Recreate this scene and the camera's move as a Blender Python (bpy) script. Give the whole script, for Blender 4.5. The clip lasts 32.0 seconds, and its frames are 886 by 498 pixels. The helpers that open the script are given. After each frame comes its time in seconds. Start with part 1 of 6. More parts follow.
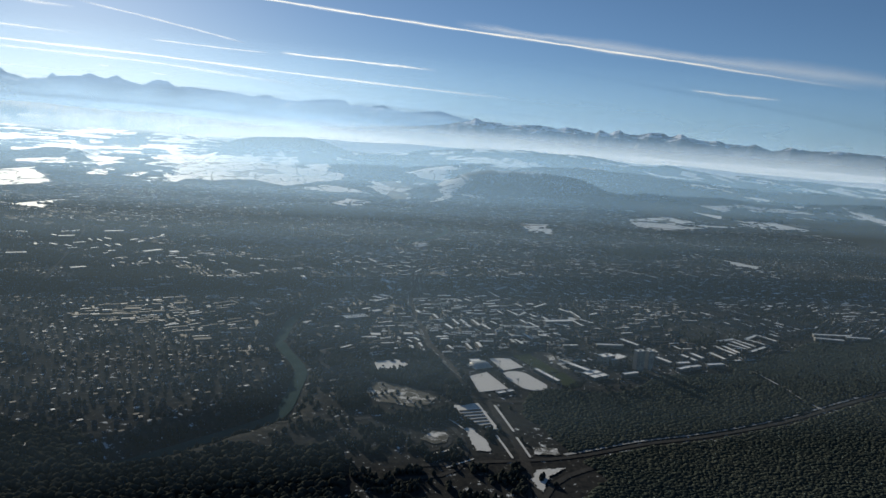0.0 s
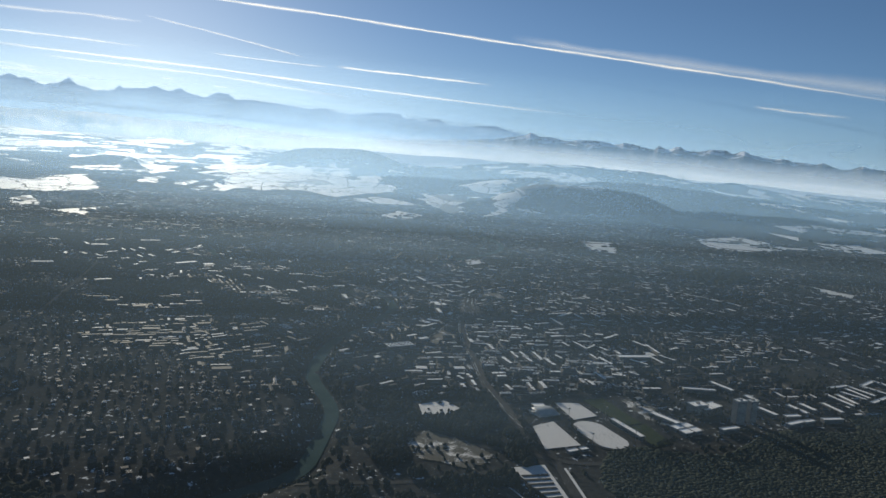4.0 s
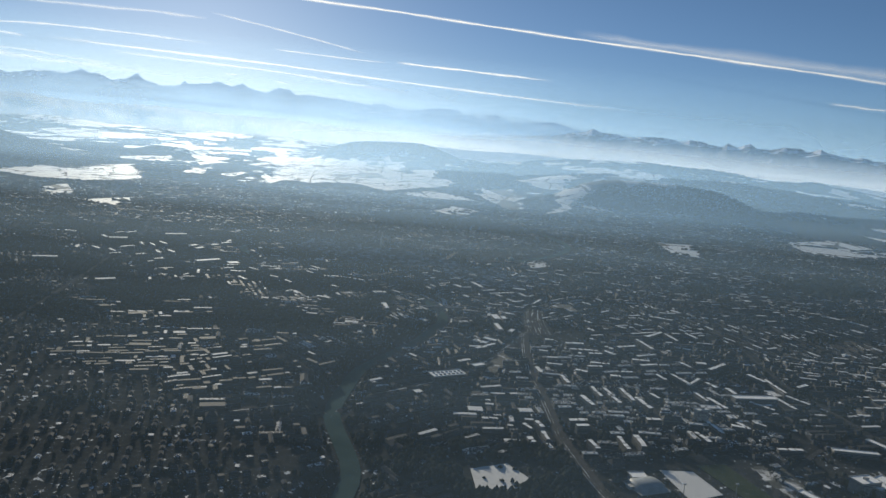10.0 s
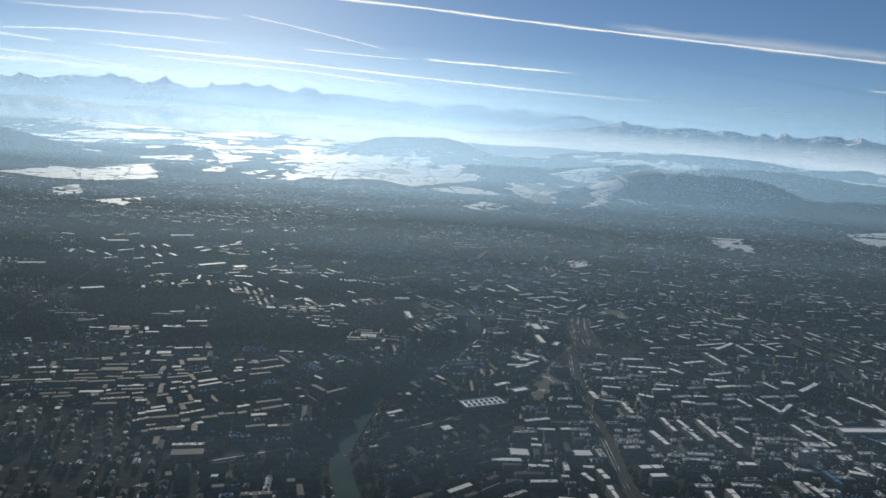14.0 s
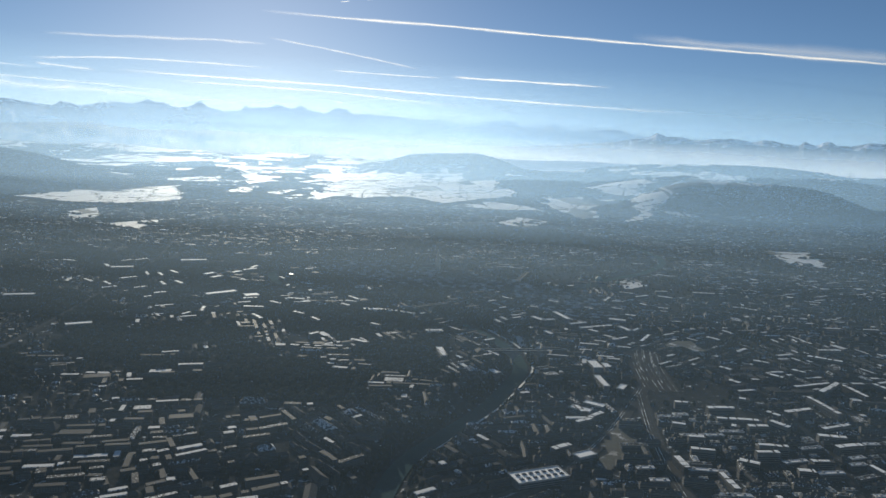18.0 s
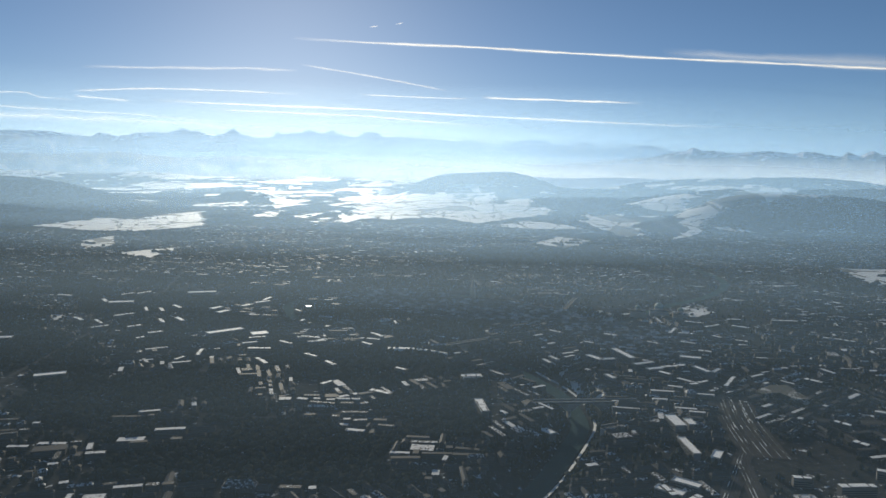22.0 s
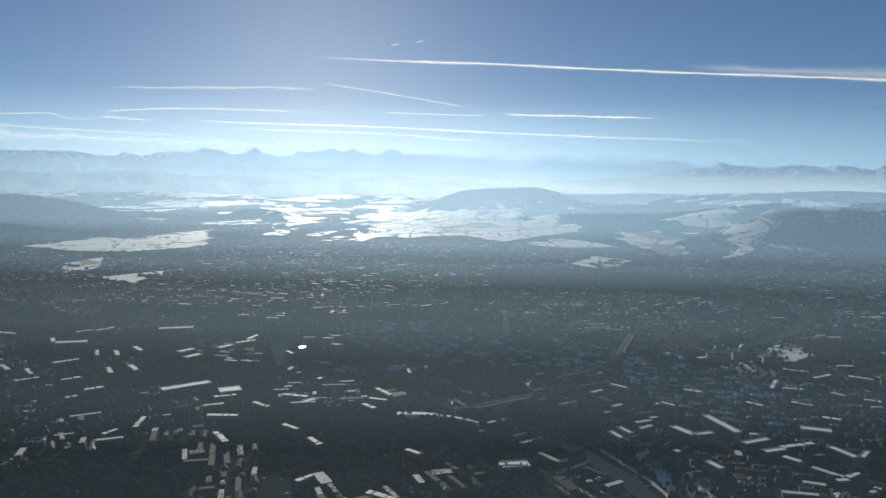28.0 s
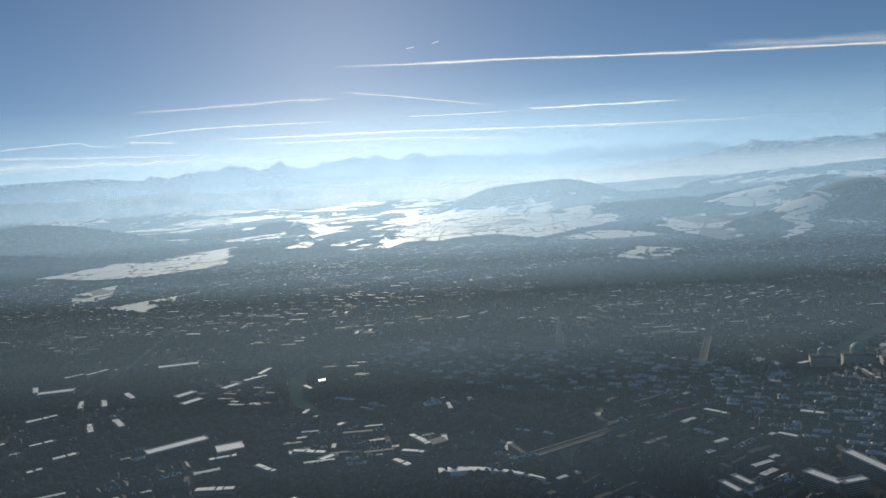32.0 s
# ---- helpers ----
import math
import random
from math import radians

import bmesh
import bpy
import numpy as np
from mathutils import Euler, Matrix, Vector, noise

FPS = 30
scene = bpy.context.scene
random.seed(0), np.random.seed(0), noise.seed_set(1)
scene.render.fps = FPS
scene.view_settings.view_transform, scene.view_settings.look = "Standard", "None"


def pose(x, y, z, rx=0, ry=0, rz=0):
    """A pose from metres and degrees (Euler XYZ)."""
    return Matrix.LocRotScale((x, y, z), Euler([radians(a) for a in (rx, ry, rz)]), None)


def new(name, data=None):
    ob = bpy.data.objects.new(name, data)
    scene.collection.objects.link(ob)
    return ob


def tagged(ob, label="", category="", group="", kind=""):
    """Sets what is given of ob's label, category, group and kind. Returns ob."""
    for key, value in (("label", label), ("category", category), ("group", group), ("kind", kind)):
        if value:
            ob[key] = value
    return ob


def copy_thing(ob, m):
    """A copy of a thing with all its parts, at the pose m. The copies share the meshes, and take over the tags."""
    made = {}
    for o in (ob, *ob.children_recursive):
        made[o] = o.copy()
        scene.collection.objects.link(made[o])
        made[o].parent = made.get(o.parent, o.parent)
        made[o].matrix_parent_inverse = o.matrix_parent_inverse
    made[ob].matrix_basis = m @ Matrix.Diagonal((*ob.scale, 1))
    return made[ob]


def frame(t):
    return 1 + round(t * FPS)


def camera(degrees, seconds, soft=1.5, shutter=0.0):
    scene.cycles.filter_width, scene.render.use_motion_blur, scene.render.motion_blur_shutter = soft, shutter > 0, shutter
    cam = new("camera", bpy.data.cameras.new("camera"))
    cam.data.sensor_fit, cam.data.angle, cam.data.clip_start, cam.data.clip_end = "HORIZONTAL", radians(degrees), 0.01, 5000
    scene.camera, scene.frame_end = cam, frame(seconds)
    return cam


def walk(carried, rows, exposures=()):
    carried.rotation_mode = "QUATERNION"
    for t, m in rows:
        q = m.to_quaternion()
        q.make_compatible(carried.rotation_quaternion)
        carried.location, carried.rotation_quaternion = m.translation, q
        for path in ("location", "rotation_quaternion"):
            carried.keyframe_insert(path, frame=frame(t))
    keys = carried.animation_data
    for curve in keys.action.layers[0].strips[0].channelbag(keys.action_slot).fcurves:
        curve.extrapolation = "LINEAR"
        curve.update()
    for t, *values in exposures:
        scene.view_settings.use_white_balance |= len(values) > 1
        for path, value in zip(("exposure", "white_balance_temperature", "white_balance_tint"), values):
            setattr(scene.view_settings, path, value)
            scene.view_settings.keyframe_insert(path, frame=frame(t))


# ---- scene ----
# One unit of the model stands for about fourteen metres of the land: the high range, sixty kilometres off, must stay in sight.
cam = camera(63.38, 32.0, soft=1.5)
PATH = [
    (0, -0, -0, 50, 80.851, -4.066, -13.546),  (0.5, 0.553, 3.056, 49.648, 80.669, -3.96, -12.976),  (1, 1.104, 6.112, 49.297, 80.728, -4.223, -12.2),
    (1.5, 1.653, 9.168, 48.946, 81.13, -4.488, -11.361),  (2, 2.198, 12.223, 48.595, 81.5, -4.727, -10.58),  (2.5, 2.739, 15.274, 48.244, 81.605, -5.107, -9.897),
    (3, 3.275, 18.321, 47.892, 81.579, -5.247, -9.567),  (3.5, 3.803, 21.361, 47.54, 81.6, -5.023, -9.46),  (5.5, 5.813, 33.456, 46.112, 81.92, -3.796, -8.608),
    (6, 6.282, 36.463, 45.751, 81.856, -3.827, -8.128),  (6.5, 6.734, 39.464, 45.388, 81.852, -4.039, -7.686),  (7, 7.168, 42.459, 45.022, 81.85, -4.372, -7.243),
    (7.5, 7.582, 45.45, 44.656, 81.708, -4.51, -6.724),  (8, 7.975, 48.437, 44.287, 81.433, -4.674, -6.123),  (8.5, 8.345, 51.421, 43.917, 81.219, -4.872, -5.623),
    (9, 8.693, 54.399, 43.545, 81.044, -5.305, -5.258),  (9.5, 9.018, 57.369, 43.172, 81.071, -5.48, -4.945),  (10, 9.321, 60.328, 42.798, 81.067, -5.096, -4.712),
    (10.5, 9.6, 63.277, 42.423, 81.008, -4.822, -4.39),  (11, 9.855, 66.214, 42.048, 80.874, -4.688, -3.983),  (11.5, 10.086, 69.141, 41.673, 80.798, -4.775, -3.463),
    (12, 10.295, 72.055, 41.3, 80.774, -4.786, -3.024),  (12.5, 10.482, 74.96, 40.927, 80.716, -4.661, -2.919),  (13, 10.648, 77.856, 40.557, 80.669, -4.419, -2.915),
    (13.5, 10.793, 80.747, 40.188, 80.621, -4.367, -2.806),  (14, 10.919, 83.634, 39.823, 80.641, -3.947, -2.621),  (14.5, 11.025, 86.521, 39.461, 80.747, -3.67, -2.074),
    (15, 11.111, 89.411, 39.104, 81.195, -3.46, -1.547),  (15.5, 11.18, 92.305, 38.754, 81.65, -2.95, -1.138),  (17.5, 11.309, 103.941, 37.432, 81.403, -2.446, -0.382),
    (18, 11.313, 106.865, 37.125, 81.902, -2.585, -0.146),  (18.5, 11.306, 109.796, 36.827, 82.232, -2.489, 0.027),  (19, 11.286, 112.737, 36.541, 82.534, -2.191, 0.145),
    (19.5, 11.251, 115.686, 36.266, 82.755, -1.727, 0.262),  (20, 11.198, 118.644, 36.003, 82.958, -1.547, 0.657),  (20.5, 11.126, 121.609, 35.751, 83.087, -1.593, 1.252),
    (21, 11.036, 124.582, 35.511, 83.222, -1.764, 1.744),  (21.5, 10.927, 127.561, 35.281, 83.351, -1.681, 2.142),  (22, 10.804, 130.545, 35.061, 83.496, -1.108, 2.299),
    (22.5, 10.67, 133.531, 34.85, 83.667, -0.415, 2.373),  (23, 10.527, 136.515, 34.645, 83.752, -0.241, 2.521),  (23.5, 10.376, 139.493, 34.447, 83.48, -0.01, 2.678),
    (24, 10.217, 142.463, 34.253, 83.296, 0.269, 2.88),  (24.5, 10.047, 145.422, 34.064, 83.246, 0.528, 3.106),  (25, 9.866, 148.367, 33.88, 83.49, 0.748, 3.294),
    (25.5, 9.672, 151.299, 33.701, 83.807, 1.033, 3.387),  (27.5, 8.767, 162.872, 33.024, 84.722, -0.171, 3.881),  (28, 8.506, 165.729, 32.864, 84.856, -0.733, 3.978),
    (28.5, 8.231, 168.574, 32.706, 85.069, -1.518, 4.16),  (29, 7.944, 171.408, 32.55, 85.247, -1.887, 4.331),  (29.5, 7.647, 174.231, 32.396, 85.344, -1.338, 4.483),
    (30, 7.341, 177.045, 32.242, 85.229, -0.895, 4.793),  (30.5, 7.028, 179.854, 32.09, 85.051, -0, 5.141),  (31, 6.709, 182.658, 31.938, 84.953, 1.642, 5.461),
    (31.5, 6.387, 185.46, 31.787, 84.944, 2.956, 5.756),  (32, 6.065, 188.262, 31.635, 84.956, 3.641, 6.018),
]
walk(cam, [(t, pose(*p)) for t, *p in PATH], [(0, 0.82, 6550, 7), (8, 0.79, 6550, 7), (16, 0.83, 6550, 7), (24, 0.8, 6700, 7), (28, 0.69, 6700, 7), (32, 0.65, 6750, 7)])

# ---- sky and sun ----
SUN_TURN, SUN_RISE = -14.0, 13.4
world = bpy.data.worlds.new("winter_sky")
scene.world, world.use_nodes = world, True
wn = world.node_tree
sky = wn.nodes.new("ShaderNodeTexSky")
sky.sky_type, sky.sun_disc = "NISHITA", False
sky.sun_elevation, sky.sun_rotation = radians(SUN_RISE), radians(SUN_TURN)
sky.altitude, sky.air_density, sky.dust_density, sky.ozone_density = 2600, 0.8, 0.95, 3.4
wn.links.new(sky.outputs[0], wn.nodes["Background"].inputs[0])
wn.nodes["Background"].inputs[1].default_value = 0.0375
even_blue_fill = wn.nodes.new("ShaderNodeBackground")  # even blue fill light added all over the sky, no cloud layer
even_blue_fill.inputs[0].default_value, even_blue_fill.inputs[1].default_value = (0.3, 0.62, 1.0, 1), 0.024
both_skies = wn.nodes.new("ShaderNodeAddShader")
wn.links.new(wn.nodes["Background"].outputs[0], both_skies.inputs[0])
wn.links.new(even_blue_fill.outputs[0], both_skies.inputs[1])
wn.links.new(both_skies.outputs[0], wn.nodes["World Output"].inputs[0])
sun = new("sun", bpy.data.lights.new("sun", "SUN"))
sun.data.energy, sun.data.angle, sun.data.color = 3.5, radians(0.6), (1.0, 0.91, 0.76)
sun_way = Vector((math.sin(radians(SUN_TURN)) * math.cos(radians(SUN_RISE)), math.cos(radians(SUN_TURN)) * math.cos(radians(SUN_RISE)), math.sin(radians(SUN_RISE))))
sun.rotation_euler = sun_way.to_track_quat("Z", "Y").to_euler()


# ---- materials ----
class Nodes:
    """A material's node tree, with short ways to add and join nodes."""

    def __init__(self, name):
        self.mat = bpy.data.materials.new(name)
        self.mat.use_nodes = True
        self.tree = self.mat.node_tree
        self.out = self.tree.nodes["Material Output"]
        self.skin = self.tree.nodes["Principled BSDF"]

    def add(self, kind, **sockets):
        n = self.tree.nodes.new(kind)
        for key, value in sockets.items():
            self.put(n, key.replace("_", " "), value)
        return n

    def put(self, n, key, value):
        if isinstance(value, bpy.types.NodeSocket):
            self.tree.links.new(value, n.inputs[key])
        else:
            n.inputs[key].default_value = value

    def place(self):
        return self.add("ShaderNodeNewGeometry").outputs["Position"]

    def noise(self, where, scale, detail=4.0, rough=0.55, stretch=None):
        if stretch:
            m = self.add("ShaderNodeMapping", Vector=where)
            m.inputs["Scale"].default_value = stretch
            where = m.outputs[0]
        return self.add("ShaderNodeTexNoise", Vector=where, Scale=scale, Detail=detail, Roughness=rough).outputs["Fac"]

    def ramp(self, fac, stops):
        n = self.add("ShaderNodeValToRGB", Fac=fac)
        e = n.color_ramp.elements
        while len(e) < len(stops):
            e.new(0.5)
        for el, (at, colour) in zip(e, stops):
            el.position = at
            el.color = (*colour, 1) if isinstance(colour, tuple) else (colour, colour, colour, 1)
        return n.outputs[0]

    def mix(self, fac, a, b):
        n = self.tree.nodes.new("ShaderNodeMix")
        n.data_type = "RGBA"
        for i, v in ((0, fac), (6, a), (7, b)):
            if isinstance(v, bpy.types.NodeSocket):
                self.tree.links.new(v, n.inputs[i])
            else:
                n.inputs[i].default_value = (*v, 1) if isinstance(v, tuple) else v
        return n.outputs[2]

    def math(self, op, a, b=0.0, c=None):
        n = self.tree.nodes.new("ShaderNodeMath")
        n.operation = op
        for i, v in enumerate((a, b) if c is None else (a, b, c)):
            if isinstance(v, bpy.types.NodeSocket):
                self.tree.links.new(v, n.inputs[i])
            else:
                n.inputs[i].default_value = v
        return n.outputs[0]

    def step(self, value, low, high, to_low=0.0, to_high=1.0):
        n = self.add("ShaderNodeMapRange", Value=value)
        for key, v in (("From Min", low), ("From Max", high), ("To Min", to_low), ("To Max", to_high)):
            n.inputs[key].default_value = v
        return n.outputs[0]

    def finish(self, colour, rough=0.8, metal=0.0, bump=None, strength=0.3, distance=0.1, gloss=0.3):
        self.put(self.skin, "Base Color", (*colour, 1) if isinstance(colour, tuple) else colour)
        self.put(self.skin, "Roughness", rough)
        self.put(self.skin, "Metallic", metal)
        self.skin.inputs["Specular IOR Level"].default_value = gloss
        if bump is not None:
            b = self.add("ShaderNodeBump", Height=bump)
            b.inputs["Strength"].default_value, b.inputs["Distance"].default_value = strength, distance
            self.tree.links.new(b.outputs[0], self.skin.inputs["Normal"])
        return self.mat


def snow_material(name, bare=0.0, grain=1.0, fields=False, bright=1.0):
    """Snow with a soft crust; bare: how much grass and earth shows through; fields: parted into plots by hedges."""
    n = Nodes(name)
    p = n.place()
    fine, broad = n.noise(p, 1.6 * grain, 6), n.noise(p, 0.07 * grain, 5)
    white = n.mix(n.step(fine, 0.3, 0.7), (0.6 * bright, 0.6 * bright, 0.6 * bright), (0.72 * bright, 0.715 * bright, 0.7 * bright))
    patch = n.step(n.math("ADD", n.math("MULTIPLY", broad, 0.65), n.math("MULTIPLY", fine, 0.35)), 0.36 + bare, 0.42 + bare)
    if fields:
        lie = n.add("ShaderNodeMapping", Vector=p)
        lie.inputs["Scale"].default_value, lie.inputs["Rotation"].default_value = (0.05, 0.022, 0.0), (0, 0, 0.35)
        plot = n.add("ShaderNodeTexVoronoi", Vector=lie.outputs[0], Scale=1.0)
        tone = n.add("ShaderNodeSeparateColor", Color=plot.outputs["Color"])
        rim = n.add("ShaderNodeTexVoronoi", Vector=lie.outputs[0], Scale=1.0)
        rim.feature = "DISTANCE_TO_EDGE"
        hedge = n.math("MULTIPLY", n.math("LESS_THAN", rim.outputs["Distance"], 0.03), n.math("GREATER_THAN", n.noise(p, 0.12, 3), 0.44))
        white = n.mix(n.math("MULTIPLY", n.step(tone.outputs[0], 0.0, 1.0), 0.35), white, (0.5, 0.53, 0.55))
        ploughed = n.math("GREATER_THAN", n.math("ADD", tone.outputs[1], n.math("MULTIPLY", broad, 0.3)), 1.04)
        patch = n.math("MULTIPLY", patch, n.math("MULTIPLY", n.math("SUBTRACT", 1.0, hedge), n.math("SUBTRACT", 1.0, ploughed)))
    return n.finish(n.mix(patch, (0.062, 0.062, 0.055), white), n.step(patch, 0.0, 1.0, 0.9, 0.7), bump=fine, strength=0.3, distance=0.12, gloss=0.07)


def plain_material(name, a, b, scale=2.0, rough=0.8, metal=0.0, gloss=0.3, bump=0.2):
    n = Nodes(name)
    p = n.place()
    f, g = n.noise(p, scale, 6), n.noise(p, scale * 0.13, 3)
    c = n.mix(n.step(n.math("ADD", n.math("MULTIPLY", f, 0.6), n.math("MULTIPLY", g, 0.4)), 0.35, 0.65), a, b)
    return n.finish(c, rough, metal, bump=f, strength=bump, distance=0.05, gloss=gloss)


def ground_material():
    """The land: dark streets, gardens and snow remnants in the town, snowy meadows and dark woods in the country."""
    n = Nodes("winter_land")
    p = n.place()
    sep = n.add("ShaderNodeSeparateXYZ", Vector=p)
    fine, mid, broad = n.noise(p, 0.9, 6, 0.65), n.noise(p, 0.16, 5), n.noise(p, 0.014, 4, 0.55, (1.0, 0.6, 0.4))
    street = n.mix(n.step(fine, 0.35, 0.6), (0.02, 0.022, 0.025), (0.042, 0.042, 0.04))
    town = n.mix(n.step(n.math("ADD", n.math("MULTIPLY", fine, 0.7), n.math("MULTIPLY", mid, 0.3)), 0.585, 0.625), street, (0.56, 0.58, 0.6))
    wood = n.mix(n.step(fine, 0.3, 0.7), (0.03, 0.034, 0.03), (0.055, 0.056, 0.05))
    meadow = n.mix(n.step(mid, 0.3, 0.75), (0.63, 0.62, 0.6), (0.54, 0.54, 0.54))
    warp = n.add("ShaderNodeVectorMath", Vector=p)
    warp.operation = "ADD"
    n.tree.links.new(n.add("ShaderNodeTexNoise", Vector=p, Scale=0.03).outputs["Color"], warp.inputs[1])
    lie = n.add("ShaderNodeMapping", Vector=warp.outputs[0])
    lie.inputs["Scale"].default_value, lie.inputs["Rotation"].default_value = (0.034, 0.021, 0.0), (0, 0, 0.3)
    field = n.add("ShaderNodeSeparateColor", Color=n.add("ShaderNodeTexVoronoi", Vector=lie.outputs[0], Scale=1.0).outputs["Color"]).outputs[0]
    along = n.math("DIVIDE", n.math("SUBTRACT", sep.outputs[1], 300.0), 300.0)
    across = n.math("DIVIDE", n.math("SUBTRACT", sep.outputs[0], 60.0), 330.0)
    ring = n.math("ADD", n.math("MULTIPLY", along, along), n.math("MULTIPLY", across, across))
    wide = n.step(n.noise(p, 0.0075, 5, 0.62, (1.0, 0.22, 0.3)), 0.3, 0.7, 0.22, 0.78)
    broad = n.math("ADD", n.math("MULTIPLY", broad, n.step(ring, 2.5, 9.0, 1.0, 0.0)), n.math("MULTIPLY", wide, n.step(ring, 2.5, 9.0)))
    open_land = n.math("ADD", n.math("ADD", n.math("MULTIPLY", broad, 0.6), n.math("MULTIPLY", mid, 0.16)), n.math("MULTIPLY", field, 0.24))
    open_land = n.math("SUBTRACT", open_land, n.step(sep.outputs[1], 600.0, 950.0, 0.07, 0.0))
    snowy = n.step(open_land, 0.52, 0.526)
    country = n.mix(snowy, wood, meadow)
    rim = n.step(n.math("ADD", ring, n.math("MULTIPLY", broad, 0.5)), 1.12, 1.2)
    land_skin = n.finish(n.mix(rim, town, country), 0.72, bump=fine, strength=0.25, distance=0.2, gloss=0.0)
    n.put(n.skin, "Specular IOR Level", n.math("MULTIPLY", n.math("MULTIPLY", snowy, rim), 0.12))
    return land_skin


def haze_material(name, depth, low, top, tint, glow=0.0, bank=False):
    """Sheet standing in for haze: lets most light through, scatters the rest; clear at the ground and above its top.
    glow: the share sent onwards near the light's own way; bank: only over the fog, thinning out eastwards."""
    n = Nodes(name)
    p = n.place()
    sep = n.add("ShaderNodeSeparateXYZ", Vector=p)
    z = sep.outputs[2]
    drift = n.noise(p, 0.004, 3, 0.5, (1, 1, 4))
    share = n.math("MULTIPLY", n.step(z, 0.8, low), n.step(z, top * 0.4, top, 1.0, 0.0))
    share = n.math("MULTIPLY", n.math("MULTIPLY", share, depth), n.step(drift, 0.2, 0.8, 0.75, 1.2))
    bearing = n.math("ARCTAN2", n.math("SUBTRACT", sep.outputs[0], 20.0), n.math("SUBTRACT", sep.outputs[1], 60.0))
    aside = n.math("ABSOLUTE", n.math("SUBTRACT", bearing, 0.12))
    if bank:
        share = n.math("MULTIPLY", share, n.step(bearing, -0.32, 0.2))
    # thicker round one bearing: the air's brightening there is put in by hand
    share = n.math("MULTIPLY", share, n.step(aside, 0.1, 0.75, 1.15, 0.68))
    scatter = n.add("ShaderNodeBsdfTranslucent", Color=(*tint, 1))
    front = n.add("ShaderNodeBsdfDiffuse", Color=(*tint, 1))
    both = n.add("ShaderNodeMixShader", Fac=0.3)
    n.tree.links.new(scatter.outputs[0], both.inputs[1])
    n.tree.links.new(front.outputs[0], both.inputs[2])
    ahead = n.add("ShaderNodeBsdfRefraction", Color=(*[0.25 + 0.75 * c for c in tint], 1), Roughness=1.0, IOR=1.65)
    lit = n.add("ShaderNodeMixShader", Fac=glow)
    n.tree.links.new(both.outputs[0], lit.inputs[1])
    n.tree.links.new(ahead.outputs[0], lit.inputs[2])
    clear = n.add("ShaderNodeBsdfTransparent")
    whole = n.add("ShaderNodeMixShader", Fac=share)
    n.tree.links.new(clear.outputs[0], whole.inputs[1])
    n.tree.links.new(lit.outputs[0], whole.inputs[2])
    n.tree.links.new(whole.outputs[0], n.out.inputs["Surface"])
    return n.mat


def vapour_material(name, depth, torn_share):
    """Ice cloud: soft at its edges (across: v of the map), torn along its length."""
    n = Nodes(name)
    uv = n.add("ShaderNodeTexCoord").outputs["UV"]
    sep = n.add("ShaderNodeSeparateXYZ", Vector=uv)
    v = n.math("SUBTRACT", 1.0, n.math("ABSOLUTE", n.math("SUBTRACT", n.math("MULTIPLY", sep.outputs[1], 2.0), 1.0)))
    torn = n.noise(uv, 3.0, 6, 0.6, (9, 1.2, 1))
    ends = n.math("MULTIPLY", n.step(sep.outputs[0], 0.0, 0.12), n.step(sep.outputs[0], 0.8, 1.0, 1.0, 0.0))
    share = n.math("MULTIPLY", n.math("MULTIPLY", n.math("POWER", v, 1.4), n.step(torn, 0.3, 0.65, 1.0 - torn_share, 1.0)), n.math("MULTIPLY", ends, depth))
    scatter = n.add("ShaderNodeBsdfTranslucent", Color=(0.86, 0.84, 0.8, 1))
    clear = n.add("ShaderNodeBsdfTransparent")
    whole = n.add("ShaderNodeMixShader", Fac=share)
    n.tree.links.new(clear.outputs[0], whole.inputs[1])
    n.tree.links.new(scatter.outputs[0], whole.inputs[2])
    n.tree.links.new(whole.outputs[0], n.out.inputs["Surface"])
    return n.mat


def mountain_material(name, snowline, rock=(0.07, 0.075, 0.08)):
    n = Nodes(name)
    p = n.place()
    geo = n.add("ShaderNodeNewGeometry")
    up = n.add("ShaderNodeSeparateXYZ", Vector=geo.outputs["True Normal"]).outputs[2]
    z = n.add("ShaderNodeSeparateXYZ", Vector=p).outputs[2]
    f, g = n.noise(p, 0.03, 8, 0.65), n.noise(p, 0.12, 5, 0.6)
    level = n.math("ADD", n.step(z, snowline * 0.35, snowline * 1.4), n.math("MULTIPLY", n.math("SUBTRACT", f, 0.5), 1.6))
    level = n.math("ADD", level, n.math("MULTIPLY", n.math("SUBTRACT", up, 0.7), 0.5))
    c = n.mix(n.step(level, 0.62, 0.74), n.mix(g, rock, (0.035, 0.042, 0.04)), (0.8, 0.83, 0.88))
    return n.finish(c, 0.85, bump=g, strength=0.6, distance=4.0, gloss=0.1)


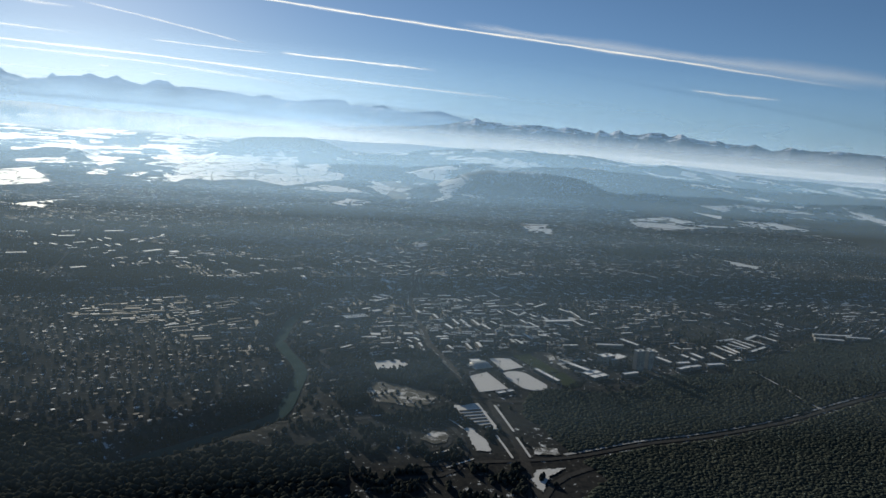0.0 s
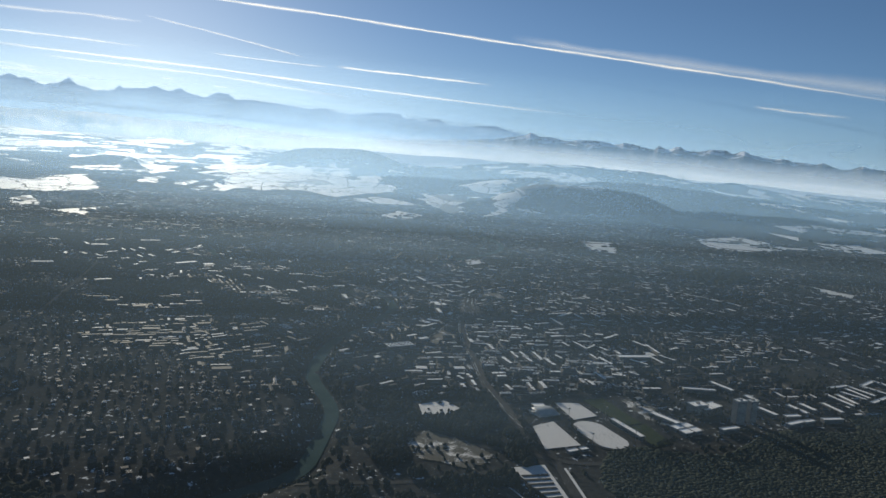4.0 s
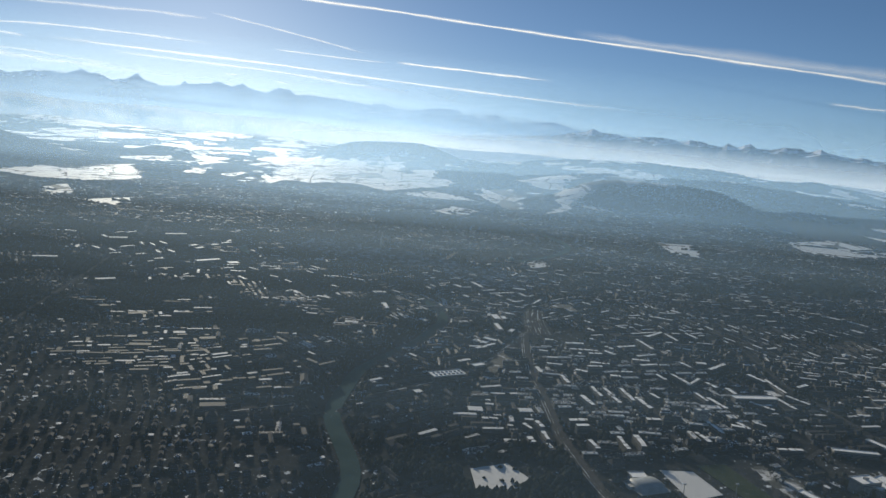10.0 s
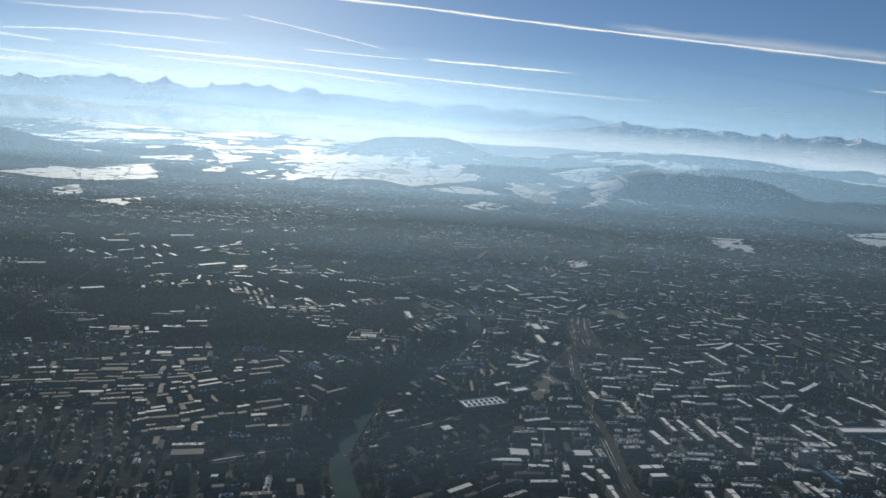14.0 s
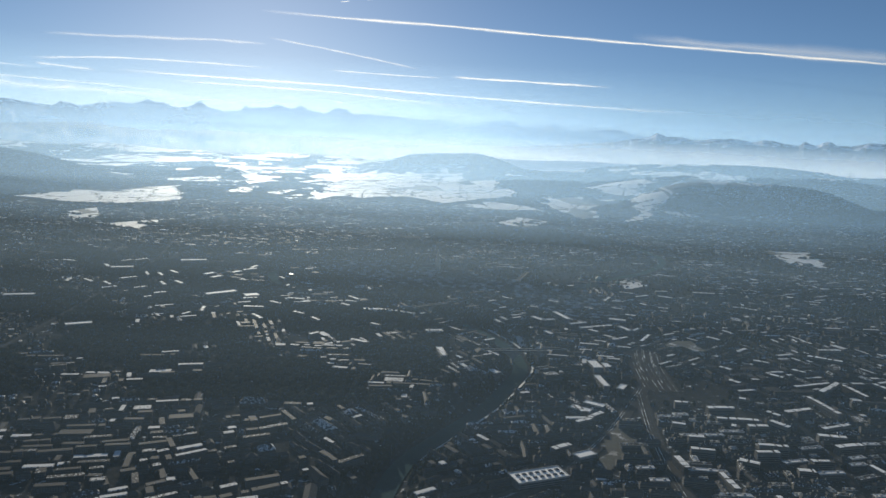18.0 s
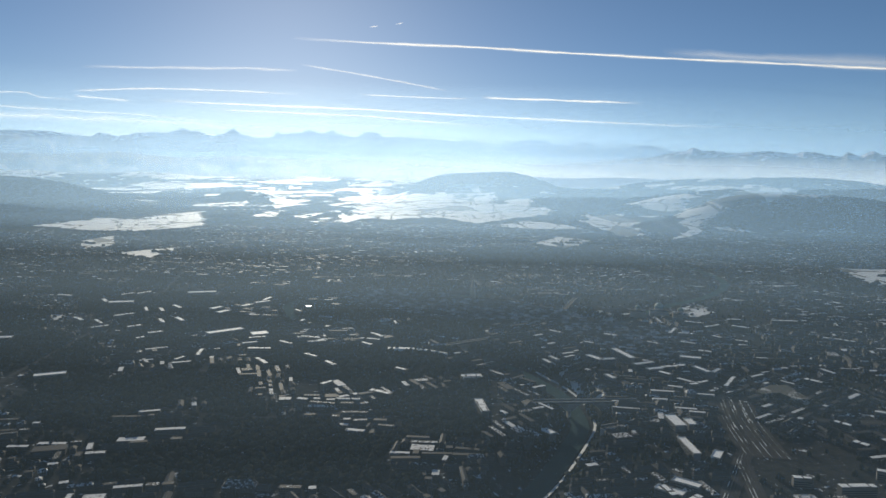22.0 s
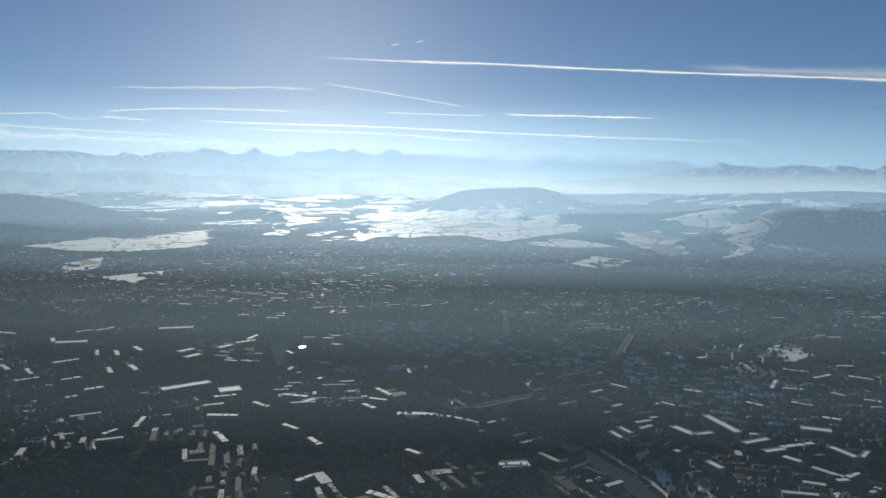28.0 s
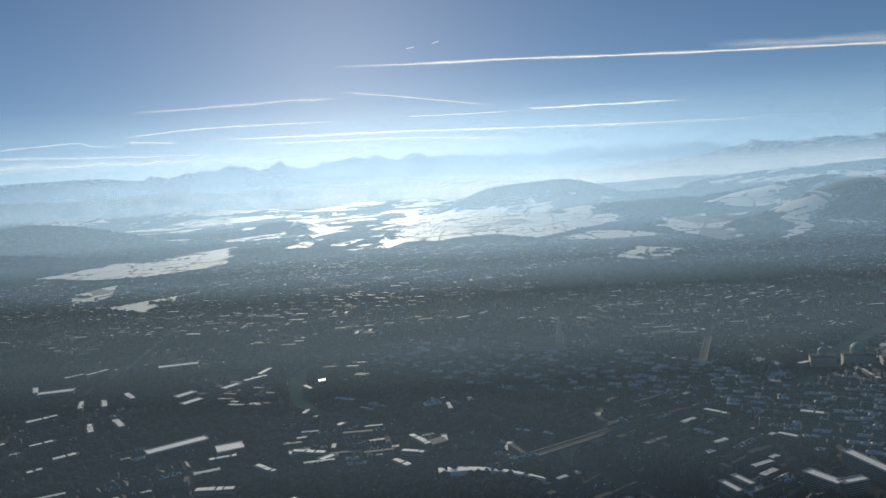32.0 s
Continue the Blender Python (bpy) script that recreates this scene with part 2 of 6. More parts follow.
def roof_material(name="snowy_roof", bare=0.94, bright=1.0):
    """Roofs under old snow: most white, some half melted down to dark tiles."""
    n = Nodes(name)
    geo = n.add("ShaderNodeNewGeometry")
    p, island = geo.outputs["Position"], geo.outputs["Random Per Island"]
    f = n.noise(p, 3.6, 6, 0.7)
    level = n.step(n.add("ShaderNodeSeparateXYZ", Vector=geo.outputs["True Normal"]).outputs[2], 0.94, 0.97, 0.0, 0.33)
    cover = n.step(n.math("ADD", n.math("ADD", island, level), n.math("MULTIPLY", n.math("SUBTRACT", f, 0.5), 1.7)), bare, bare + 0.06)
    tile = n.mix(n.step(n.noise(p, 9.0, 3), 0.35, 0.65), (0.034, 0.035, 0.038), (0.062, 0.06, 0.06))
    return n.finish(n.mix(cover, tile, n.mix(f, (0.46 * bright, 0.465 * bright, 0.48 * bright), (0.66 * bright, 0.655 * bright, 0.64 * bright))), 0.7, bump=f, strength=0.3, distance=0.05, gloss=0.02)


def facade_material():
    """Plastered house walls in several tones, with rows of dark windows."""
    n = Nodes("plastered_wall")
    geo = n.add("ShaderNodeNewGeometry")
    p, island = geo.outputs["Position"], geo.outputs["Random Per Island"]
    tone = n.ramp(island, ((0.0, (0.075, 0.075, 0.077)), (0.35, (0.1, 0.095, 0.09)), (0.7, (0.06, 0.06, 0.062)), (1.0, (0.105, 0.1, 0.095))))
    sep = n.add("ShaderNodeSeparateXYZ", Vector=p)
    run = n.math("FRACT", n.math("MULTIPLY", n.math("ADD", sep.outputs[0], sep.outputs[1]), 3.4))
    rise = n.math("FRACT", n.math("MULTIPLY", sep.outputs[2], 4.7))
    hole = n.math("MULTIPLY", n.math("GREATER_THAN", run, 0.55), n.math("GREATER_THAN", rise, 0.5))
    stain = n.noise(p, 3.0, 4)
    tone = n.mix(n.step(stain, 0.2, 0.9), tone, (0.1, 0.095, 0.09))
    return n.finish(n.mix(hole, tone, (0.035, 0.04, 0.045)), n.step(hole, 0.0, 1.0, 0.85, 0.25), gloss=0.3)


MAT_LAND = ground_material()
MAT_SNOW = snow_material("meadow_snow", -0.06, fields=True, bright=0.78)
MAT_PITCH = snow_material("trodden_snow", -0.03, 2.0, bright=0.76)
MAT_WOOD = plain_material("bare_winter_wood", (0.022, 0.027, 0.025), (0.038, 0.04, 0.036), 0.7, 0.95, gloss=0.0)
MAT_FIR = plain_material("fir_needles", (0.028, 0.037, 0.034), (0.05, 0.055, 0.046), 0.35, 0.95, gloss=0.0)
MAT_ROOF, MAT_WALL = roof_material(), facade_material()
MAT_ROOF_SNOW = snow_material("roof_snow", -0.08, 3.0, bright=1.1)
MAT_ASPHALT = plain_material("asphalt", (0.035, 0.036, 0.038), (0.07, 0.068, 0.064), 3.0, 0.85, gloss=0.0)
MAT_GRASS = plain_material("dull_winter_grass", (0.026, 0.036, 0.02), (0.05, 0.058, 0.034), 1.5, 0.95, gloss=0.0)
MAT_STONE = plain_material("pale_sandstone", (0.22, 0.19, 0.15), (0.34, 0.3, 0.25), 3.0, 0.85)
MAT_GRAVEL = plain_material("track_gravel", (0.04, 0.039, 0.038), (0.075, 0.07, 0.066), 4.0, 0.9, gloss=0.0)
MAT_STEEL = plain_material("rail_steel", (0.2, 0.2, 0.21), (0.34, 0.33, 0.32), 4.0, 0.4, 0.8)
MAT_CONCRETE = plain_material("weathered_concrete", (0.25, 0.25, 0.24), (0.38, 0.37, 0.35), 2.0, 0.85)
MAT_WATER = plain_material("milky_river_water", (0.03, 0.05, 0.05), (0.045, 0.07, 0.068), 0.3, 0.5, gloss=0.0, bump=0.1)


# ---- mesh helpers ----
def link_mesh(name, verts, faces, mats, smooth=False, index=None):
    me = bpy.data.meshes.new(name)
    me.from_pydata([tuple(map(float, v)) for v in verts], [], [tuple(map(int, f)) for f in faces])
    for m in mats if isinstance(mats, (list, tuple)) else (mats,):
        me.materials.append(m)
    if index is not None:
        me.polygons.foreach_set("material_index", np.asarray(index, np.int32))
    if smooth:
        me.polygons.foreach_set("use_smooth", np.ones(len(me.polygons), bool))
    me.update()
    return new(name, me)


def part(name, bm, material, parent, label=""):
    me = bpy.data.meshes.new(name)
    bm.to_mesh(me)
    bm.free()
    me.materials.append(material)
    ob = new(name, me)
    ob.parent = parent
    return tagged(ob, label) if label else ob


def box(bm, x0, y0, z0, x1, y1, z1):
    m = Matrix.Translation(((x0 + x1) / 2, (y0 + y1) / 2, (z0 + z1) / 2)) @ Matrix.Diagonal((x1 - x0, y1 - y0, z1 - z0, 1))
    bmesh.ops.create_cube(bm, size=1, matrix=m)
    return bm


def inside(px, py, poly):
    """Which of the points lie in the polygon."""
    px, py = np.asarray(px, float), np.asarray(py, float)
    res = np.zeros(px.shape, bool)
    for (x0, y0), (x1, y1) in zip(poly, poly[1:] + poly[:1]):
        if y0 != y1:
            res ^= ((y0 > py) != (y1 > py)) & (px < (x1 - x0) * (py - y0) / (y1 - y0) + x0)
    return res


def ripple(x, y, size, seed=0.0):
    """Smooth waviness between -1 and 1, for uneven outlines."""
    a = np.sin(x / size + seed) * np.cos(y / size * 1.3 - seed * 2) + 0.5 * np.sin(x / size * 2.3 + y / size * 1.9 + seed * 3) + 0.35 * np.sin(y / size * 4.1 - x / size * 3.3 + seed)
    return a / 1.85


def line_gap(px, py, line):
    """Distance from points to a polyline."""
    best = np.full(np.broadcast(px, py).shape, 1e9)
    for (x0, y0), (x1, y1) in zip(line, line[1:]):
        dx, dy = x1 - x0, y1 - y0
        s = np.clip(((px - x0) * dx + (py - y0) * dy) / (dx * dx + dy * dy), 0, 1)
        best = np.minimum(best, np.hypot(px - x0 - s * dx, py - y0 - s * dy))
    return best


# ---- the land ----
RIVER = [(60, 446), (89, 408), (93.5, 391), (95, 378), (94, 365), (89, 352), (79, 336), (69, 326), (61, 318), (53, 307), (45, 297), (37, 312), (18, 334), (-8, 342), (-30, 336),
         (-38, 318), (-30, 296), (-13, 285), (10, 273), (20, 261), (27, 246), (28, 232), (20, 212), (8, 192), (4, 170), (9, 150), (4, 125), (-20, 108)]

HILLS = (  # x, y, height, half length, half width, turn in degrees
    (18, 1015, 24, 78, 100, 0), (212, 578, 20, 66, 40, -14), (262, 700, 15, 105, 55, -18), (372, 640, 10, 90, 60, -25),
    (300, 930, 12, 260, 220, 0), (520, 1350, 24, 240, 90, -12), (-385, 655, 21, 108, 60, 8), (-206, 812, 9, 26, 24, 0),
    (-690, 1510, 9, 210, 120, 15), (-420, 1250, 4, 160, 90, 0), (-60, 1750, 6, 260, 120, 0), (760, 1000, 14, 230, 160, 0), (378, 1020, 17, 230, 60, -77),
    (-1150, 1250, 14, 300, 200, 10), (620, 640, 12, 120, 90, 0), (540, 1030, 9, 120, 70, -20))


def ground_height(x, y):
    """Height of the land: the river plain, its hills, and rolling country farther off."""
    x, y = np.asarray(x, float), np.asarray(y, float)
    z = np.zeros(np.broadcast(x, y).shape)
    for hx, hy, h, a, b, turn in HILLS:
        c, s = math.cos(radians(turn)), math.sin(radians(turn))
        u, v = (x - hx) * c + (y - hy) * s, (y - hy) * c - (x - hx) * s
        z = z + h * np.exp(-((u / a) ** 4 + (v / b) ** 2) * 0.8)
    far = np.clip((np.hypot(x, y - 100) - 650) / 1200, 0, 1.6)
    waves = np.sin(x / 71 + 1.3) * np.sin(y / 97 + 0.4) + 0.6 * np.sin(x / 37 + y / 61) + 0.5 * np.sin(y / 43 - x / 83 + 2)
    return z + far * 4.2 * waves * (1 - np.exp(-((x - 10) / 150) ** 2 * 1.2) * 0.9)


def land(x, y):
    """Ground height with the river's valley cut in."""
    depth = 2.4 - 1.7 * np.clip((np.asarray(x, float) - 42) / 12, 0, 1)
    return ground_height(x, y) - depth * np.exp(-(line_gap(np.asarray(x, float), np.asarray(y, float), RIVER) / 4.2) ** 4)


def draped(name, poly, step, lift, material, label, category, wave=0.06, kind="structure"):
    """A patch of ground cover laid over the land, with an uneven outline."""
    xs, ys = [p[0] for p in poly], [p[1] for p in poly]
    nx, ny = max(2, int((max(xs) - min(xs)) / step) + 3), max(2, int((max(ys) - min(ys)) / step) + 3)
    gx, gy = np.meshgrid(min(xs) - step + np.arange(nx) * step, min(ys) - step + np.arange(ny) * step, indexing="ij")
    size = max(max(xs) - min(xs), max(ys) - min(ys))
    cx, cy = gx[:-1, :-1] + step / 2, gy[:-1, :-1] + step / 2
    w = size * wave
    keep = inside(cx + w * ripple(cx, cy, size / 9, 1), cy + w * ripple(cx, cy, size / 9, 4), poly)
    ids = np.arange(nx * ny).reshape(nx, ny)
    faces = np.stack([ids[:-1, :-1], ids[1:, :-1], ids[1:, 1:], ids[:-1, 1:]], -1)[keep]
    used = np.unique(faces)
    back = np.zeros(nx * ny, int)
    back[used] = np.arange(len(used))
    x, y = gx.ravel()[used], gy.ravel()[used]
    z = land(x, y) + lift
    ob = link_mesh(name, np.stack([x, y, z], 1), back[faces], material)
    return tagged(ob, label, category, kind=kind)


def flat(name, poly, lift, material, label, category, kind="structure", rise=0.0):
    """A level patch with a straight outline, as thick as rise."""
    cx, cy = sum(p[0] for p in poly) / len(poly), sum(p[1] for p in poly) / len(poly)
    z = float(land(cx, cy)) + lift
    bm = bmesh.new()
    f = bm.faces.new([bm.verts.new((x, y, z)) for x, y in poly])
    bmesh.ops.recalc_face_normals(bm, faces=[f])
    f.normal_update()
    if f.normal.z < 0:
        f.normal_flip()
    r = bmesh.ops.extrude_face_region(bm, geom=[f])
    down = [v for v in r["geom"] if isinstance(v, bmesh.types.BMVert)]
    for v in down:
        v.co.z += max(rise, 0.06)
    bmesh.ops.recalc_face_normals(bm, faces=bm.faces)
    me = bpy.data.meshes.new(name)
    bm.to_mesh(me)
    bm.free()
    me.materials.append(material)
    return tagged(new(name, me), label, category, kind=kind)


def strip(name, line, width, lift, material, label, category, level=None):
    """A road, path or river along a line, on the land or at a level of its own."""
    pts = []
    for (x0, y0), (x1, y1) in zip(line, line[1:]):
        k = max(1, int(math.hypot(x1 - x0, y1 - y0) / 3))
        pts += [(x0 + (x1 - x0) * i / k, y0 + (y1 - y0) * i / k) for i in range(k)]
    pts.append(line[-1])
    for _ in range(2):
        pts = [pts[0]] + [((a[0] + 2 * b[0] + c[0]) / 4, (a[1] + 2 * b[1] + c[1]) / 4) for a, b, c in zip(pts, pts[1:], pts[2:])] + [pts[-1]]
    verts = []
    for i, (x, y) in enumerate(pts):
        a, b = pts[max(0, i - 1)], pts[min(len(pts) - 1, i + 1)]
        d = math.hypot(b[0] - a[0], b[1] - a[1])
        nx, ny = -(b[1] - a[1]) / d * width / 2, (b[0] - a[0]) / d * width / 2
        for s in (1, -1):
            z = float(land(x + s * nx, y + s * ny)) + lift if level is None else level
            verts.append((x + s * nx, y + s * ny, z))
    faces = [(2 * i, 2 * i + 1, 2 * i + 3, 2 * i + 2) for i in range(len(pts) - 1)]
    return tagged(link_mesh(name, verts, faces, material), label, category, kind="structure")


span = np.sinh(np.linspace(-1, 1, 400) * 5.0)
gx = 30 + span * 64.5
gy = 250 + np.concatenate([span[span < 0] * 20, span[span >= 0] * 62])
GX, GY = np.meshgrid(gx, gy, indexing="ij")
ids = np.arange(GX.size).reshape(GX.shape)
quads = np.stack([ids[:-1, :-1], ids[1:, :-1], ids[1:, 1:], ids[:-1, 1:]], -1).reshape(-1, 4)
ground = link_mesh("ground", np.stack([GX.ravel(), GY.ravel(), land(GX, GY).ravel()], 1), quads, MAT_LAND, smooth=True)
tagged(ground, "wide winter land with dark town streets, snowy meadows and woods", "ground", kind="structure")

strip("river", RIVER, 2.7, 0.2, MAT_WATER, "dark green river winding through the town in its valley", "river")

# snowy meadows on the plain and the hills
PLAIN_MEADOWS = (
    (6, [(-128, 908), (-116, 993), (-40, 870), (16, 805), (68, 705), (71, 652), (32, 632), (21, 571), (-15, 620), (-46, 595), (-72, 667)]),
    (4, [(22, 559), (50, 597), (68, 574), (75, 545), (45, 540)]),
    (2, [(40, 468), (56, 502), (71, 485), (54, 452)]),
    (2, [(89.3, 637), (99.9, 670), (95.8, 637), (116, 648), (122.7, 661), (113.4, 578), (104.4, 521), (90.1, 506), (89.3, 539), (82.2, 562)]),
    (2, [(141, 714), (156, 717), (174, 700), (170, 669), (147.1, 587), (155, 578), (201, 692), (217, 715), (171, 582), (157, 573), (148.5, 560), (143.7, 558), (140.9, 578), (155, 649), (141.7, 676)]),)
HILL_MEADOWS = (
    (1.2, [(141, 566), (151, 567), (158, 575), (165, 586), (173, 588), (171, 574), (160, 559), (150, 552), (142, 555)]),
    (1.5, [(140.9, 578), (147, 555), (147.3, 544), (157, 533), (164, 523), (152, 527), (143.6, 541), (134, 537), (133.8, 555)]),
    (1.5, [(114.8, 502), (129, 530), (138.9, 540), (140, 535), (129.7, 516), (115.9, 498)]),
    (2.5, [(217, 715), (242, 698), (260, 686), (274, 671), (214, 557), (200, 569), (178, 572), (169, 576)]),
    (3, [(197, 522), (214, 528), (216, 517), (203, 517)]),
    (4, [(-215, 495), (-228, 546), (-206, 554), (-190, 554), (-191, 598), (-174, 613), (-149, 554), (-141, 505), (-157, 481), (-182, 481)]),)
EAST_MEADOWS = (
    (3, [(-160, 434), (-157, 461), (-138, 424), (-141, 406)]),
    (2, [(-125, 398), (-108, 425), (-106, 387)]),
    (4, [(-217, 722), (-190, 773), (-173, 705), (-193, 685)]),
    (3, [(-141, 652), (-128, 670), (-120, 597), (-134, 607)]),
    (4, [(241, 446), (294, 477), (296, 434), (319, 432), (245, 397), (229, 407)]),
    (4, [(348, 472), (383, 476), (397, 455), (368, 423), (336, 428)]),)
WEST_MEADOWS = (
    (4, [(367, 551), (402, 554), (370, 521)]),
    (4, [(405, 558), (493, 566), (473, 542), (421, 537)]),
    (2, [(147, 404), (168, 403), (153, 362), (141, 363)]),
    (2, [(209, 300), (221, 279), (214, 272), (203, 291)]),)
FAR_FIELDS = (
    (4, [(226, 925), (256, 930), (302, 1090), (316, 1000), (345, 900), (330, 870), (262, 905)]),
    (66, [(-1183, 2600), (-1062, 2600), (-882, 2600), (-586, 1789), (-447, 1271), (-517, 1304)]),
    (7.4, [(-487, 1157), (-474, 1211), (-384, 1119), (-365, 1019), (-409, 1053)]),
    (47.8, [(-510, 1842), (-639, 2600), (-364, 1889), (-234, 1544), (-370, 1689), (-473, 1787)]),
    (8.9, [(-189, 803), (-214, 1032), (-176, 863), (-180, 801)]),
    (2.8, [(-219, 711), (-204, 764), (-190, 712), (-208, 690)]),)
FAR_PASTURES = (
    (10.5, [(-500, 1031), (-347, 837), (-315, 759), (-376, 828)]),
    (52.4, [(-845, 1359), (-1610, 2600), (-754, 1392), (-747, 1303)]),
    (2.8, [(-136.2, 604), (-129.1, 670), (-117.5, 642), (-129.9, 596)]),
    (1.3, [(-5.7, 980), (26.1, 986), (28.9, 967), (-2.3, 965)]),
    (48.4, [(77.6, 955), (273, 2199), (190, 1648), (79.4, 941)]),)
MEADOWS = PLAIN_MEADOWS + HILL_MEADOWS + EAST_MEADOWS + WEST_MEADOWS + FAR_FIELDS + FAR_PASTURES
for step, outline in MEADOWS:
    draped("snow_meadow", outline, step * 0.6, 0.9 if outline[0][1] > 1000 else 0.55 if outline[0][1] > 490 else 0.12, MAT_SNOW, "open meadow under sunlit white snow", "snow field", 0.035)


def canopy(name, poly, step, height, label, material=MAT_WOOD, clear=(), spread=0.85):
    """A far wood as one uneven roof of crowns."""
    xs, ys = [p[0] for p in poly], [p[1] for p in poly]
    gx, gy = np.meshgrid(np.arange(min(xs), max(xs), step), np.arange(min(ys), max(ys), step), indexing="ij")
    rng = np.random.default_rng(len(poly) * 7 + int(abs(xs[0])))
    size = max(max(xs) - min(xs), max(ys) - min(ys))
    ok = inside(gx + size * 0.04 * ripple(gx, gy, size / 10, 2), gy + size * 0.04 * ripple(gx, gy, size / 10, 5), poly)
    for wide, line in clear:
        ok &= line_gap(gx, gy, line) > wide
    x = (gx + rng.uniform(-0.8, 0.8, gx.shape) * step)[ok]
    y = (gy + rng.uniform(-0.8, 0.8, gx.shape) * step)[ok]
    return crowns(name, x, y, step * spread, height, label, material, rng)


def crowns(name, x, y, radius, height, label, material, rng, category="wood", lift=0.0):
    """Many small uneven crowns standing on the land."""
    k = len(x)
    turn = rng.uniform(0, 6.28, k)
    r = radius * rng.uniform(0.7, 1.25, k)
    h = height * rng.uniform(0.65, 1.2, k)
    z = land(x, y) - 0.1 + lift
    rings = ((0.0, 0.85), (0.6, 0.9))
    v = np.zeros((k, 11, 3))
    for j, (up, wide) in enumerate(rings):
        for i in range(5):
            a = turn + i * 1.2566 + j * 0.6
            q = r * wide * (1 + 0.22 * np.sin(turn * 7 + i * 2.1 + j))
            v[:, j * 5 + i] = np.stack([x + np.cos(a) * q, y + np.sin(a) * q, z + h * up], 1)
    v[:, 10] = np.stack([x + 0.2 * r * np.cos(turn), y + 0.2 * r * np.sin(turn), z + h], 1)
    f = [(j * 5 + i, j * 5 + (i + 1) % 5, j * 5 + 5 + (i + 1) % 5, j * 5 + 5 + i) for i in range(5) for j in (0,)]
    tri = [(5 + i, 5 + (i + 1) % 5, 10) for i in range(5)]
    base = (np.arange(k) * 11)[:, None, None]
    faces = (np.array(f)[None] + base).reshape(-1, 4).tolist() + (np.array(tri)[None] + base).reshape(-1, 3).tolist()
    ob = link_mesh(name, v.reshape(-1, 3), faces, material, smooth=True)
    return tagged(ob, label, category, kind="stuff")


WOODS = (
    (4.5, 2.2, [(-66, 960), (-40, 940), (11, 925), (46, 925), (80, 920), (110, 980), (90, 1060), (-40, 1060)]),
    (2.2, 0.9, [(137, 546), (147, 557), (172, 560), (222, 575), (252, 570), (285, 575), (262, 512), (232, 509), (201, 523), (173, 535), (156, 536)]),
    (3.2, 1.0, [(218, 690), (271, 686), (330, 660), (400, 650), (357, 600), (334, 576), (304, 571), (298, 599), (260, 600), (215, 640), (186, 680)]),) + (
    (4.0, 2.0, [(-345, 642), (-327, 690), (-298, 727), (-240, 659), (-221, 573), (-214, 517), (-224, 489), (-330, 520), (-420, 600)]),
    (3.5, 2.0, [(68, 804), (110, 860), (150, 800), (120, 662), (100, 690), (78, 640), (72, 716)]),
    (2.2, 0.9, [(161, 565), (213, 550), (230, 543), (220, 524), (196, 525), (166, 529), (151, 547)]),
    (2.0, 1.7, [(4, 435), (46, 445), (73, 426), (94, 409), (74, 387), (40, 393), (11, 386)]),
    (5.0, 1.6, [(290, 1240), (335, 1265), (395, 1090), (440, 890), (405, 820), (352, 860), (335, 1000), (285, 1180)]),
    (1.8, 1.6, [(159, 309), (187, 327), (196, 313), (179, 290), (157, 284)]))
for gap, tall, outline in WOODS:
    canopy("woodland", outline, gap, tall, "dark leafless woodland on the slopes and river banks")
# small woods and hedges strewn over the far country
fw = np.random.default_rng(21)
wx, wy = [], []
for _ in range(300):
    r, a = fw.uniform(470, 1500), radians(fw.uniform(-52, 50))
    cx, cy = 8 + r * math.sin(a), 100 + r * math.cos(a)
    if abs(cx + 20) < 95 and 560 < cy < 900 or ((cx - 60) / 330) ** 2 + ((cy - 300) / 300) ** 2 < 0.95:
        continue
    k = int(fw.uniform(25, 110))
    long, wide, turn = fw.uniform(9, 34) * (r / 800), fw.uniform(2, 9) * (r / 800), radians(fw.normal(0, 16))
    u, v = fw.normal(0, 0.45, k) * long, fw.normal(0, 0.45, k) * wide
    wx.append(cx + u * math.cos(turn) - v * math.sin(turn))
    wy.append(cy + u * math.sin(turn) + v * math.cos(turn))
wx, wy = np.concatenate(wx), np.concatenate(wy)
ok = np.ones(len(wx), bool)
for _, outline in MEADOWS:
    ok &= ~inside(wx, wy, outline)
hx, hy = [], []
for _ in range(80):
    cx, cy, k = fw.uniform(-140, 130), fw.uniform(540, 960), 10
    long, turn = fw.uniform(5, 22), radians(fw.normal(10, 25))
    u = fw.uniform(-1, 1, k) * long
    hx.append(cx + u * math.cos(turn))
    hy.append(cy + u * math.sin(turn))
for _, outline in MEADOWS:
    mx, my = [p[0] for p in outline], [p[1] for p in outline]
    wide, deep = max(mx) - min(mx), max(my) - min(my)
    for _ in range(min(9, int(2 + wide * deep / 500))):
        cx, cy, k = fw.uniform(min(mx), max(mx)), fw.uniform(min(my), max(my)), int(6 + wide / 8)
        if inside(np.array([cx]), np.array([cy]), outline)[0]:
            u, turn = fw.uniform(-0.5, 0.5, k) * wide * fw.uniform(0.15, 0.5), radians(fw.normal(5, 25))
            hx.append(cx + u * math.cos(turn))
            hy.append(cy + u * math.sin(turn))
crowns("field_hedges", np.concatenate(hx), np.concatenate(hy), 1.3, 1.1, "thin hedges and lone trees across the snowy plain", MAT_WOOD, fw)
crowns("country_woods", wx[ok], wy[ok], 3.2, 2.3, "small dark woods and hedges between snowy fields", MAT_WOOD, fw)
NEAR_WOOD = [(52, 92), (49, 104), (45, 112), (44.5, 119), (58, 127), (70, 130.5), (75, 134), (86, 138), (106, 140), (118, 147), (150, 160), (180, 166), (180, 75), (43, 70), (43, 84)]
